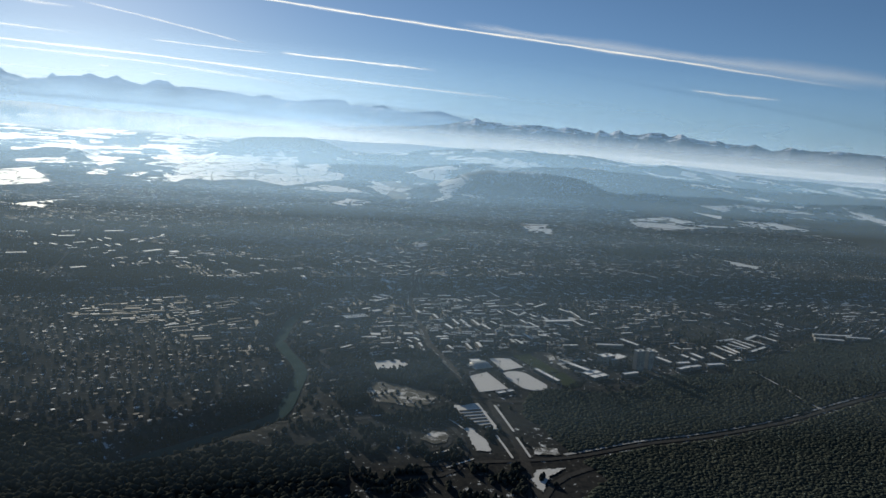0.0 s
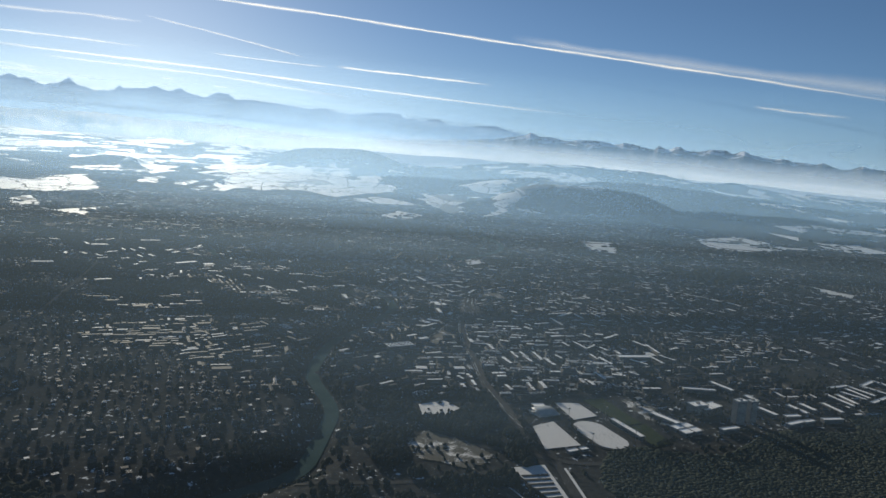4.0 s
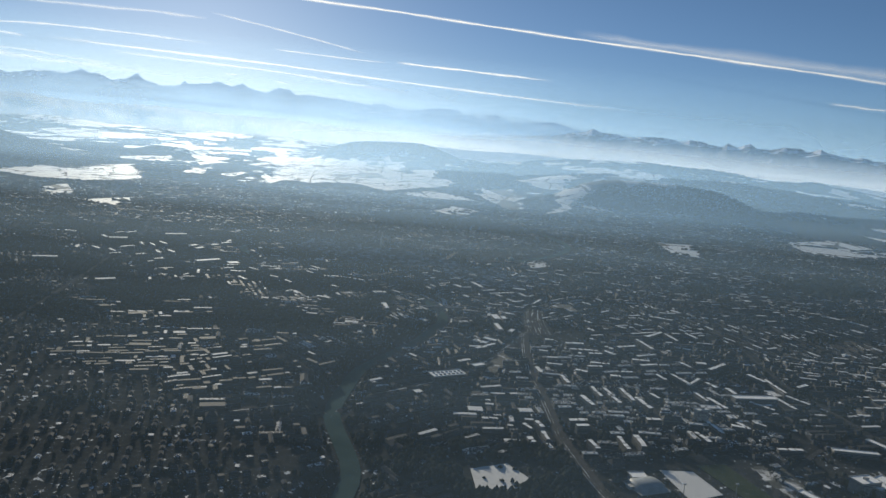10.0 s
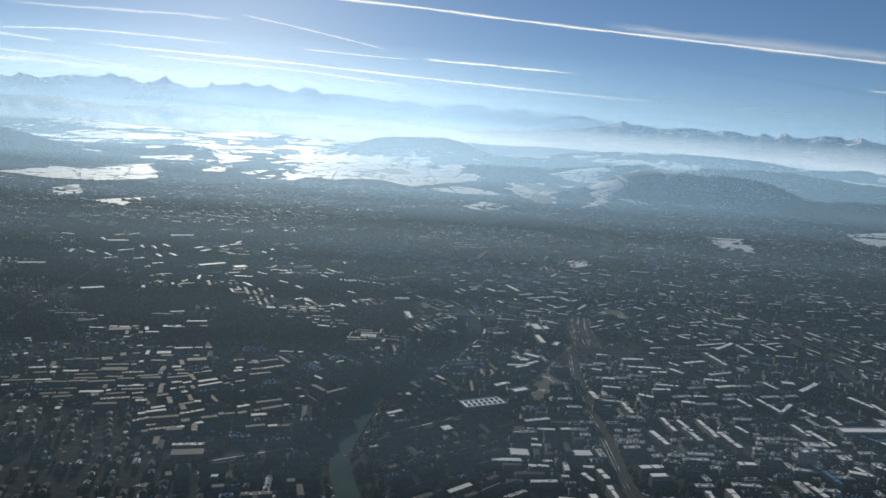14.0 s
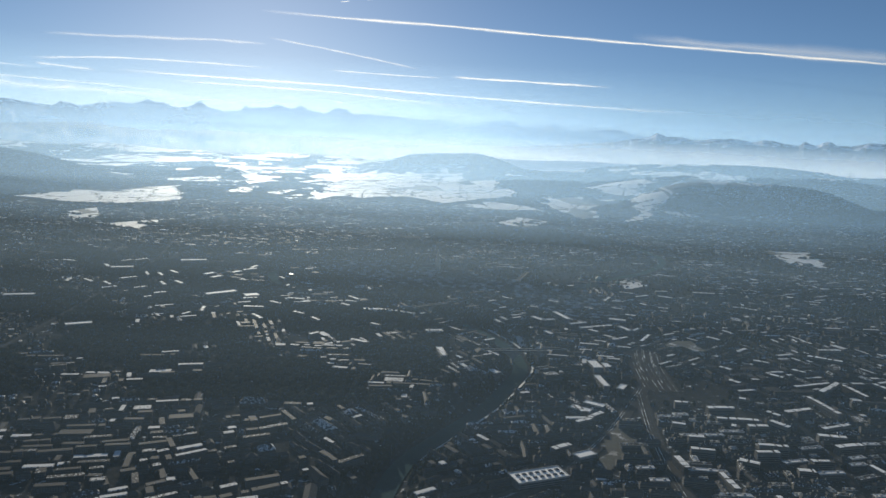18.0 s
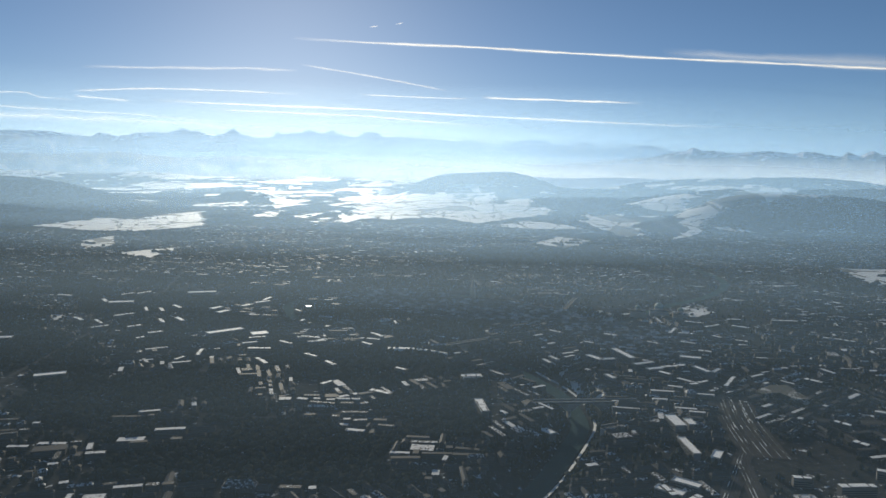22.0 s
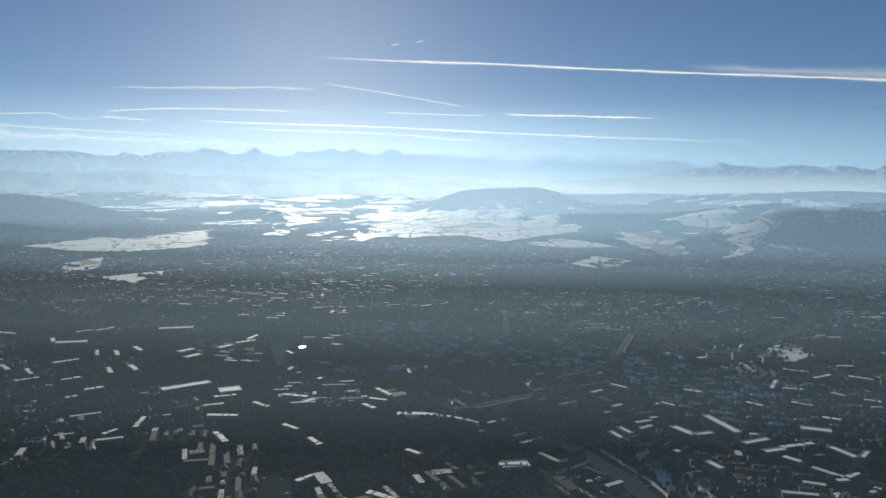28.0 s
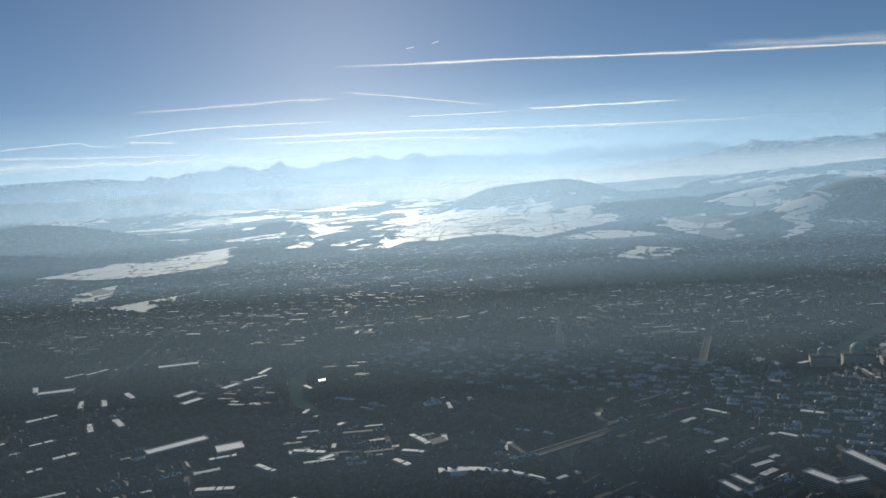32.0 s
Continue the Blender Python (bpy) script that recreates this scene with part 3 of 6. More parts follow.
canopy("west_woodland", [(-80, 50), (12, 60), (12, 108), (-18, 104), (-30, 118), (-80, 130)], 0.9, 1.2, "dark wood above the river bend")
RIDE = [(24.1, 99.6), (35.1, 99.9), (41.3, 99.6), (48.5, 99.8), (56, 101.6), (63.6, 103.9), (73.1, 105), (83.8, 107.1), (98.1, 110.8), (111.1, 115.6), (122.4, 119.8), (134.9, 124), (157.7, 131.7)]
SPUR = [(112.3, 140), (112.5, 128.6), (110.4, 120.8), (111.4, 115)]
GLADE = [(100, 122), (104, 128), (108, 131)]
canopy("near_woodland", NEAR_WOOD, 0.4, 0.42, "dense dark mixed wood at the edge of the town", MAT_FIR, ((1.6, RIDE), (0.6, GLADE), (0.7, SPUR)), 1.35)
strip("forest_road", RIDE, 0.9, 0.08, MAT_ASPHALT, "road cutting through the dark wood", "road")
strip("spur_road", SPUR, 0.35, 0.08, snow_material("track_snow", 0.1, 4.0, bright=0.6), "snowy track leaving the forest road", "track")
strip("road_verge", [(x - 0.2, y + 1.3) for x, y in RIDE[3:]], 0.7, 0.1, snow_material("verge_snow", 0.06, 3.0, bright=0.45), "snowy verge beside the forest road", "verge")

# ---- the far ranges ----
EYE = (8.0, 100.0)


def mountain_range(name, summits, radius, depth, foot, label, material, seed, rough, turns, rows=26, cols=560):
    """A range along an arc: summits are pairs of turn (degrees) and height; spurs run down from the crest."""
    rng = np.random.default_rng(seed)
    az = np.linspace(turns[0], turns[1], cols)
    crest = np.interp(az, [s[0] for s in summits], [s[1] for s in summits])
    body = np.convolve(np.pad(crest, 30, "edge"), np.ones(61) / 61, "valid")
    fine = np.zeros_like(crest)
    for k, size in enumerate((2.1, 1.1, 0.55, 0.27, 0.14)):
        knots = np.arange(turns[0] - size, turns[1] + 2 * size, size)
        peaks = np.interp(az, knots + rng.uniform(-0.35, 0.35, len(knots)) * size, np.where(np.arange(len(knots)) % 2, rng.uniform(0.1, 1, len(knots)), rng.uniform(-1, -0.2, len(knots))))
        if k < 3:
            crest = crest + peaks * rough * (0.2, 0.5, 0.9)[k]
        else:
            fine = fine + peaks * rough * (0, 0, 0, 0.7, 0.4)[k]
    u = np.linspace(0, 1, rows)
    A, Uu = np.meshgrid(az, u, indexing="ij")
    spur = np.zeros_like(A)
    for k, size in enumerate((1.6, 0.8, 0.4)):
        knots = np.arange(turns[0] - size, turns[1] + 2 * size, size)
        vals = rng.uniform(-1, 1, (len(knots), 6))
        for j in range(6):
            w = np.clip(1 - np.abs(Uu * 5 - j), 0, 1)
            spur += np.interp(A + (Uu - 1) * 0.6 * (j % 2), knots, vals[:, j]) * w * 0.5 ** k
    rise = Uu ** 1.25 + spur * 0.16 * np.sin(np.pi * np.clip(Uu, 0, 1))
    z = foot + (body[:, None] - foot) * np.clip(rise, -0.05, 1.0) + (crest - body)[:, None] * Uu ** 3 + fine[:, None] * Uu ** 14
    r = radius - depth * (1 - Uu)
    back_z = foot + ((crest + fine)[:, None] - foot) * np.array([[0.6, 0.0]])
    z = np.concatenate([z, back_z], 1)
    r = np.concatenate([r, np.full((cols, 2), 0.0) + radius + np.array([[depth * 0.15, depth * 0.4]])], 1)
    a = np.radians(np.concatenate([A, A[:, :2]], 1))
    x, y = EYE[0] + np.sin(a) * r, EYE[1] + np.cos(a) * r
    ids = np.arange(z.size).reshape(z.shape)
    faces = np.stack([ids[:-1, :-1], ids[:-1, 1:], ids[1:, 1:], ids[1:, :-1]], -1).reshape(-1, 4)
    ob = link_mesh(name, np.stack([x.ravel(), y.ravel(), z.ravel()], 1), faces, material)
    return tagged(ob, label, "mountains", kind="structure")


HIGH = ((-48, 150), (-34.33, 181), (-30.99, 185), (-28, 162), (-27.54, 186), (-26.15, 168), (-25.19, 189), (-23.65, 199), (-22.88, 195), (-21.87, 227), (-21.37, 208), (-20.89, 214), (-19.9, 186), (-18.87, 205), (-18.28, 237), (-17.76, 201), (-16.61, 184), (-15.34, 197), (-15.03, 223), (-14.79, 207), (-13.2, 222), (-12.64, 238), (-11.7, 215), (-10.91, 241), (-10.53, 221), (-9.19, 200), (-8.22, 236), (-7.43, 232), (-6.91, 205), (-5.59, 211), (-2.5, 198), (-1.53, 187), (0.01, 202), (0.36, 188), (2.12, 179), (4.3, 206), (5.72, 207), (6.24, 180), (6.88, 186), (7.52, 175), (8.79, 196), (9.42, 175), (10.47, 164), (11.5, 168), (13.34, 185), (14.55, 160), (18, 120), (24, 90))
FRONT = ((4, 45), (10, 62), (13.5, 76), (15.51, 92), (16.06, 95), (16.55, 107), (17.12, 97), (18.5, 96), (19.21, 89), (20.79, 97), (22.3, 97), (23.3, 90), (23.95, 97), (24.63, 95), (25.9, 86), (26.26, 84), (26.6, 97), (27.3, 86), (27.8, 96), (28.13, 99), (28.59, 90), (29.46, 87), (30.7, 99), (31.55, 97), (32, 89), (32.87, 100), (33.31, 91), (34.89, 82), (35.47, 87), (36.09, 80), (37.67, 77), (38.23, 83), (38.84, 74), (39.43, 67), (40.69, 81), (41.26, 75), (42.88, 76), (43.92, 79), (45.24, 76), (50, 70), (56, 62), (66, 60))
MAT_HIGH = mountain_material("high_alpine_rock_and_snow", 190)
MAT_FRONT = mountain_material("front_range_rock_and_snow", 95)
mountain_range("high_mountains", HIGH, 4380, 700, 0, "jagged high alpine range, hazy blue with snow", MAT_HIGH, 3, 2.0, (-48, 24), 26, 900)
mountain_range("front_mountains", FRONT, 2260, 420, 0, "nearer steep mountain chain with snow patches above the fog", MAT_FRONT, 5, 1.3, (4, 66), 26, 800)
mountain_range("foothills", ((-60, 52), (-40, 50), (-36, 56), (-31, 49), (-26, 60), (-22, 48), (-17, 57), (-12, 50), (-8, 52), (-2, 40), (6, 24), (14, 14)), 2180, 420, 0, "pale wooded foothills below the high range", mountain_material("wooded_foothills", 125, (0.04, 0.05, 0.05)), 8, 2.2, (-58, 14))

# fog lying in the far valley
fa, fr = np.meshgrid(np.radians(np.linspace(-50, 66, 220)), np.linspace(0, 1, 40), indexing="ij")
edge = 1190 + 120 * ripple(np.degrees(fa) * 10, fr * 0, 40, 1)
frr = edge + (2240 - edge) * fr
fx, fy = EYE[0] + np.sin(fa) * frr, EYE[1] + np.cos(fa) * frr
swell = np.clip((np.degrees(fa) + 20) / 32, 0, 1)
swell = swell * swell * (3 - 2 * swell)
fz = -11 + (39 - 0.2 * np.clip(np.degrees(fa) - 9, 0, 40)) * swell * np.clip(fr * 2.2, 0, 1) + 1.2 * ripple(fx, fy, 160, 2) + 0.4 * ripple(fx, fy, 60, 3)
ids = np.arange(fz.size).reshape(fz.shape)
fog = link_mesh("fog_bank", np.stack([fx.ravel(), fy.ravel(), fz.ravel()], 1), np.stack([ids[:-1, :-1], ids[:-1, 1:], ids[1:, 1:], ids[1:, :-1]], -1).reshape(-1, 4),
                plain_material("fog", (0.82, 0.84, 0.87), (0.92, 0.92, 0.92), 0.01, 1.0, gloss=0.0, bump=0.0), smooth=True)
tagged(fog, "bank of white fog filling the valley before the mountains", "fog", kind="structure")

# distance haze imitated by standing sheets, one behind another, each tinted by its distance
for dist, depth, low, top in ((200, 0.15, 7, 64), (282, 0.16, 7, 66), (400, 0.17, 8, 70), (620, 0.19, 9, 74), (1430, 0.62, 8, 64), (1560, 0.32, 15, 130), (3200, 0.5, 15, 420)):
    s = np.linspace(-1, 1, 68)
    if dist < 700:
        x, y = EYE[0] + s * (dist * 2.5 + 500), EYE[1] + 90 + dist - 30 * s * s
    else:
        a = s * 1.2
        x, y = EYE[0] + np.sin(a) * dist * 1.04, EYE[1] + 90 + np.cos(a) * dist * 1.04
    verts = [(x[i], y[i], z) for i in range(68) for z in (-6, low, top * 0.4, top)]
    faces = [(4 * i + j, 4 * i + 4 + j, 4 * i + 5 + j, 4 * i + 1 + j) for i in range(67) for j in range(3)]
    # blue tints imitate air light; the white sheet at 1430 brightens the fog
    tagged(link_mesh("mist_veil", verts, faces, haze_material("mist", depth, low, top, (0.48, 0.69, 0.94) if dist < 200 else (0.39, 0.65, 0.97) if dist < 1100 else (0.28, 0.48, 0.78) if dist > 1500 else (0.92, 0.92, 0.9), glow=0.09 if dist < 1100 else 0.06, bank=dist == 1430)), "tinted see-through sheet standing in for distance haze", "mist", kind="structure")

# low haze sheets added to lighten the dark quarters, lying well below the flight
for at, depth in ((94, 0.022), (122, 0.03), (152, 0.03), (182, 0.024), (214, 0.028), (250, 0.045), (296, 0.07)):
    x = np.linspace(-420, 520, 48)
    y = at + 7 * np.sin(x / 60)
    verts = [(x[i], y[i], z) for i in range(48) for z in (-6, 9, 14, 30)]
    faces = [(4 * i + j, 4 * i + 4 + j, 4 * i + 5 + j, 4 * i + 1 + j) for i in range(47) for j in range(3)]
    tagged(link_mesh("ground_mist", verts, faces, haze_material("low_haze_tint", depth, 7, 30, (0.45, 0.69, 0.96), glow=0.1)), "faint see-through sheet added to lighten the town quarters", "mist", kind="structure")


# ---- trails in the sky ----
def trail(points, width, depth, label, taper=1.0, torn_share=0.6):
    """A vapour trail through directions (turn, rise) in degrees, width in degrees."""
    R, count = 4700.0, 24 * (len(points) - 1) + 1
    s = np.linspace(0, len(points) - 1, count)
    az = np.radians(np.interp(s, range(len(points)), [p[0] for p in points]))
    for _ in range(12):
        az[1:-1] = (az[:-2] + 2 * az[1:-1] + az[2:]) / 4
    el = np.interp(s, range(len(points)), [p[1] for p in points])
    for _ in range(12):
        el[1:-1] = (el[:-2] + 2 * el[1:-1] + el[2:]) / 4
    el = el + width * 0.07 * ripple(np.degrees(az) * 3, el, 2.2, width * 9)
    verts, uv = [], []
    for i in range(count):
        half = width / 2 * (1 + (taper - 1) * i / count) * (0.68 + 0.14 * math.sin(i * 0.37 + width * 20))
        for j, side in enumerate((-1, 1)):
            e = radians(el[i] + side * half)
            verts.append((EYE[0] + R * math.sin(az[i]) * math.cos(e), EYE[1] + R * math.cos(az[i]) * math.cos(e), 40 + R * math.sin(e)))
    faces = [(2 * i, 2 * i + 2, 2 * i + 3, 2 * i + 1) for i in range(count - 1)]
    ob = link_mesh("vapour_trail", verts, faces, vapour_material("ice_vapour", depth, torn_share))
    layer = ob.data.uv_layers.new(name="map")
    for loop in ob.data.loops:
        k = loop.vertex_index
        layer.data[loop.index].uv = ((k // 2) / (count - 1), k % 2)
    return tagged(ob, label, "contrail", group="vapour trails in the sky")


trail([(-14, 9.35), (-0.2, 9.15), (10, 8.55), (20.8, 7.75), (31, 6.75), (44, 5.1)], 0.38, 0.85, "long bright white vapour trail across the blue sky")
trail([(-29.3, 4.7), (-23.9, 5.2), (-18.9, 5.3), (-13.2, 5.27)], 0.3, 0.55, "short soft white vapour trail")
trail([(-20.1, 3.9), (-8.9, 3.8), (1.8, 3.1)], 0.4, 0.55, "broad fading vapour trail above the peaks")
trail([(-24, 4.35), (-8.9, 4.3), (4.4, 3.8), (19.2, 3.2)], 0.38, 0.8, "long vapour trail low above the mountains")
trail([(-8.9, 5.4), (-4.5, 5.3), (0, 5.25)], 0.22, 0.6, "thin broken vapour trail")
trail([(0.6, 5.35), (5.6, 5.25), (13, 5.0)], 0.36, 0.9, "torn vapour trail with a frayed middle")
trail([(-13.5, 7.5), (-8, 6.8), (-4.5, 6.25), (-1.8, 5.8)], 0.26, 0.45, "curved thin vapour trail")
trail([(-28.5, 6.4), (-17.3, 7.0), (-13.5, 7.0)], 0.4, 0.35, "faint old vapour trail")
trail([(-42, 2.6), (-36.3, 2.85), (-31, 2.9), (-25.5, 2.85), (-21.5, 2.78), (-16, 2.62)], 1.7, 0.38, "wide pale veil of old vapour above the peaks", 0.2)
trail([(-40, 3.4), (-36.3, 3.5), (-31.1, 3.39), (-25.5, 3.3), (-21.5, 3.1), (-17.3, 2.72)], 0.5, 0.4, "upper bright rim of the old vapour veil", 0.4)
trail([(-38, 3.9), (-36.2, 4.11), (-32.5, 4.42), (-31.8, 4.42), (-31.1, 4.15), (-28.5, 4.1)], 0.24, 0.45, "bent wisp of vapour")
trail([(-12.2, 3.22), (-11.2, 3.2)], 0.22, 0.5, "tiny puff of vapour above the peaks")
trail([(-8.6, 2.98), (-7.5, 2.98)], 0.18, 0.6, "tiny puff of vapour above the peaks")
trail([(-29, 4.4), (-25.2, 4.2)], 0.35, 0.5, "short smudge of vapour")
trail([(-8.1, 10.4), (-7.4, 10.5)], 0.12, 0.8, "tiny streak of cloud")
trail([(-6.1, 10.65), (-5.5, 10.8)], 0.12, 0.8, "tiny streak of cloud")
trail([(32.5, 4.65), (35.5, 4.4), (38.9, 4.2)], 0.4, 0.5, "faint wisp of vapour")
trail([(14, 8.7), (30.6, 7.15), (50, 5.2)], 1.0, 0.2, "wide thin veil spreading from the bright trail", 2.6, 0.15)


# ---- the town ----
RAIL = [(44.5, 216), (41.8, 201), (40.5, 189), (40, 174), (39, 160), (40, 146), (41.6, 137)]
RAIL_EAST = [(46, 219), (36.4, 200), (27, 185), (14, 175), (-10, 163)]
YARD = [(48.3, 217.5), (48.6, 221.5), (49.0, 226), (49.9, 232), (51.5, 239)]
PARK = [(60.5, 306.7), (65.8, 316.6), (71.5, 321.2), (73.1, 315.8), (70.8, 308.8), (65.5, 304.1), (61.5, 304.1)]
STATION = [(56.6, 242.8), (60.2, 246.2), (63, 246.3), (63.1, 242.2), (63.5, 239.2), (61, 239.1), (59.9, 242.1), (56.9, 241.2)]
WEDGE = [(39.6, 205.5), (38.1, 195), (33.9, 187.2), (30.8, 187), (35.5, 197.8)]
ROADS = (
    (1.3, [(41.6, 137.3), (42.8, 127.5), (42, 115.5), (41.8, 107.5), (41.3, 100.1), (39.4, 89.6), (37, 80)]), (1.2, [(20, 133), (30, 131), (39, 128), (47, 123), (58, 127)]), (0.8, [(60, 152), (57, 165), (62, 190), (66, 215), (58, 245)]),) + (
    (0.8, [(58, 128), (64, 145), (80, 160), (120, 180), (180, 200)]), (0.7, [(96, 150), (92, 190), (100, 240), (130, 300)]), (0.9, [(49, 245), (70, 262), (100, 290), (150, 330), (220, 370)]),
    (0.8, [(40, 325), (50, 360), (60, 400), (50, 450)]), (0.8, [(2, 267), (-12, 255), (-40, 245), (-90, 250), (-150, 290)]), (0.8, [(22, 236), (5, 232), (-20, 225), (-60, 235)]),
    (0.9, [(-60, 205), (-65, 260), (-72, 320), (-90, 390), (-120, 470)]), (0.7, [(36, 238), (44, 246)]), (1.0, [(33, 122), (20, 118), (0, 118)]))
SPORT = [(40, 122), (68, 130), (70, 142), (66, 158), (48, 153), (41, 142)]
OLD_TOWN = [(-27, 322), (-9, 331), (8, 323), (29, 309), (45, 301), (59, 286), (57, 263), (43, 263), (34, 276), (31, 291), (22, 288), (3, 293), (-17, 306)]
LOT = [(34.8, 122.7), (40.3, 123.7), (40.6, 111.6), (38.6, 112), (36.6, 115.4)]
HOLLOW = [(20, 118), (20, 152), (38, 152), (39, 118)]
# middle, turn and length of the terraces and slabs along the wood
TERRACES = ((109.7, 149.7, -82, 5.4), (115.0, 154.3, -79, 7.0), (117.2, 154.8, -86, 5.9), (120.7, 157.2, -62, 5.4), (123.0, 158.8, -79, 6.1), (125.3, 160.1, -72, 5.9), (121.4, 162.9, 18, 6.6), (129.5, 161.0, -64, 6.6), (135.5, 164.8, -72, 6.4), (140.1, 167.6, -66, 2.6), (131.6, 165.9, 31, 7.6), (125.4, 154.9, 28, 8.1))
SLABS = ((92.8, 146.3, -70, 4.3), (100.4, 147.8, -75, 4.8), (103.6, 149.1, -78, 3.9), (96.7, 144.1, 7, 3.5), (94.9, 140.6, 21, 4.4), (98.4, 141.6, 15, 2.7), (93.9, 153.5, -76, 3.3), (104.4, 142.8, 5, 4.5), (79.4, 137.4, 15, 4.1), (159.1, 167.1, -9, 11.2), (165.6, 164.3, -13, 6.9), (154.7, 163.1, -19, 7.9), (91.4, 160.6, -70, 5.9), (84.9, 158.3, -7, 6.9))
# middle, turn and length of the long blocks of flats in the inner quarters
RAILSIDE_ROWS = ((55.1, 176.9, -86, 6), (57.1, 174.3, -81, 5.1), (50, 178.4, -85, 4.7), (52.2, 174.9, -81, 4.5), (46.8, 173, -78, 4.4), (47.8, 157.2, -89, 4.4), (45.8, 184, -86, 4), (50.4, 157.6, -90, 4), (52, 177.6, -79, 3.8), (61.6, 160.8, -79, 3.6), (43, 164.7, 11, 3.1), (36.2, 157.8, -86, 2.9), (42.7, 155.3, -80, 2.9), (56.2, 167, 0, 2.5), (60.4, 177.7, -68, 2.4), (36.2, 162, -81, 2.4), (43, 162, 8, 2.2), (34.3, 161.6, -65, 2.1), (36.1, 154.3, -79, 2), (33.7, 156.1, -84, 1.9))
HILL_ROWS = ((87.6, 186.2, -89, 7.5), (84.8, 179, -82, 7.5), (81.4, 197.4, 40, 7), (71.4, 186.3, 46, 5.9), (69.1, 187.2, -77, 5.5), (71.2, 176.2, -77, 5.1), (88.3, 179.7, -62, 4.7), (65.2, 164.4, -84, 4.7), (86.1, 190.5, -71, 4.6), (79.4, 176, -53, 4.5), (73.8, 157.4, 1, 4.1), (66, 195.4, 16, 4), (69, 177.8, -83, 3.9), (94.6, 188.4, 30, 3.9), (65.6, 198.7, -6, 3.7), (74.4, 196.6, -73, 3.7), (65.5, 187.6, -76, 3.4), (77.2, 183, -84, 3.1), (70.8, 165.8, -68, 2.9), (74.3, 185, -77, 2.8), (69.4, 164.8, -20, 2.3), (74.4, 167.2, -49, 2))
STATION_ROWS = ((55, 203.7, -3, 6.2), (54, 207.8, 6, 4.1), (55.5, 194.1, -4, 3.8), (34.7, 203.4, 43, 3.3), (41.9, 188.6, -83, 3.2), (45.8, 192.3, -8, 3), (53.8, 192, 4, 3), (28, 192, 35, 2.9), (32.6, 200.9, 34, 2.9), (56.6, 201.1, 2, 2.8), (59.9, 201.8, -55, 2.8), (60.1, 190.8, 2, 2.8), (32.8, 205.3, -74, 2.5), (50.3, 189.1, -28, 2.4), (46.3, 196, -3, 2.2), (61.4, 206.9, -59, 2.1), (56.5, 187.5, -6, 2), (48.8, 209.5, -6, 2), (45.4, 200.4, -16, 1.8), (53.6, 201.4, -27, 1.1))
WEST_ROWS = ((74.3, 220.9, 21, 7.5), (70.8, 210.6, -82, 7.5), (76.3, 219.2, 43, 7.5), (54.2, 247.6, 59, 6.3), (84.5, 298.1, -2, 6), (84.8, 236.7, -30, 5.9), (54.6, 283.2, 63, 5.7), (80.4, 219, -82, 5.6), (65.9, 208.4, 22, 5.2), (67.9, 202, 22, 5.1), (89, 242.6, 6, 5.1), (47.2, 256, 22, 5.1), (65.3, 290.2, 34, 4.8), (86, 220.5, -76, 4.1), (50.4, 306, 28, 4.1), (62.5, 294.2, -23, 4.1), (88.9, 279.6, -40, 3.9), (71.2, 289.4, -34, 3.7), (29.2, 279.2, -40, 3.3), (73, 298.7, 4, 3.1), (40.6, 278.7, -27, 3), (54.8, 273.1, -33, 3), (56.6, 280.8, -12, 2.9), (68.6, 249.5, -45, 2.8))
WEST_LINES = ((71.4, 233.4, -27, 2.8), (47.7, 272.3, -45, 2.5), (44.2, 250, -48, 2.4), (49.6, 246.9, 35, 2.4), (66.6, 276.4, -28, 2.4), (56.1, 266.5, -24, 2.4), (34.7, 270.4, -40, 2.3), (63, 228.8, -54, 2.2), (70.3, 225, -43, 2.2), (75.6, 228, -43, 2.2), (62.4, 278.5, -53, 2.1), (61.6, 221.4, -55, 1.9), (47.6, 245, 15, 1.6), (59.3, 212.1, -23, 1.5))
EAST_ROWS = ((-31, 268.5, 26, 3.2), (-20.6, 269.4, -10, 5.2), (-40.4, 308.8, 82, 6), (-7.8, 268.1, -13, 2.8), (11.4, 246.3, 7, 3.3), (13.1, 230.8, -79, 6.5), (-11.2, 239.4, 54, 2.2), (-12.8, 250.2, -50, 3), (-2.3, 236.4, -27, 3.8), (-24.3, 264.6, -34, 3.4), (-24.9, 250.8, -52, 6.8), (-27.6, 258.5, 5, 4.9), (-39.7, 251.8, 68, 2.2), (-55.4, 280.2, -56, 4.7), (-52, 281.7, -47, 5), (-63.5, 290.6, -61, 7.5), (-60.7, 292.4, -57, 6.7), (-58.4, 295.8, -45, 5.5), (-76.8, 309.6, 52, 3.7), (-73.4, 311.2, 62, 4.3), (-78.8, 301.4, -53, 7.5), (-68, 277.8, -46, 6.4), (-73.2, 279.3, -42, 4.8), (-65.4, 284.2, 50, 5.1))
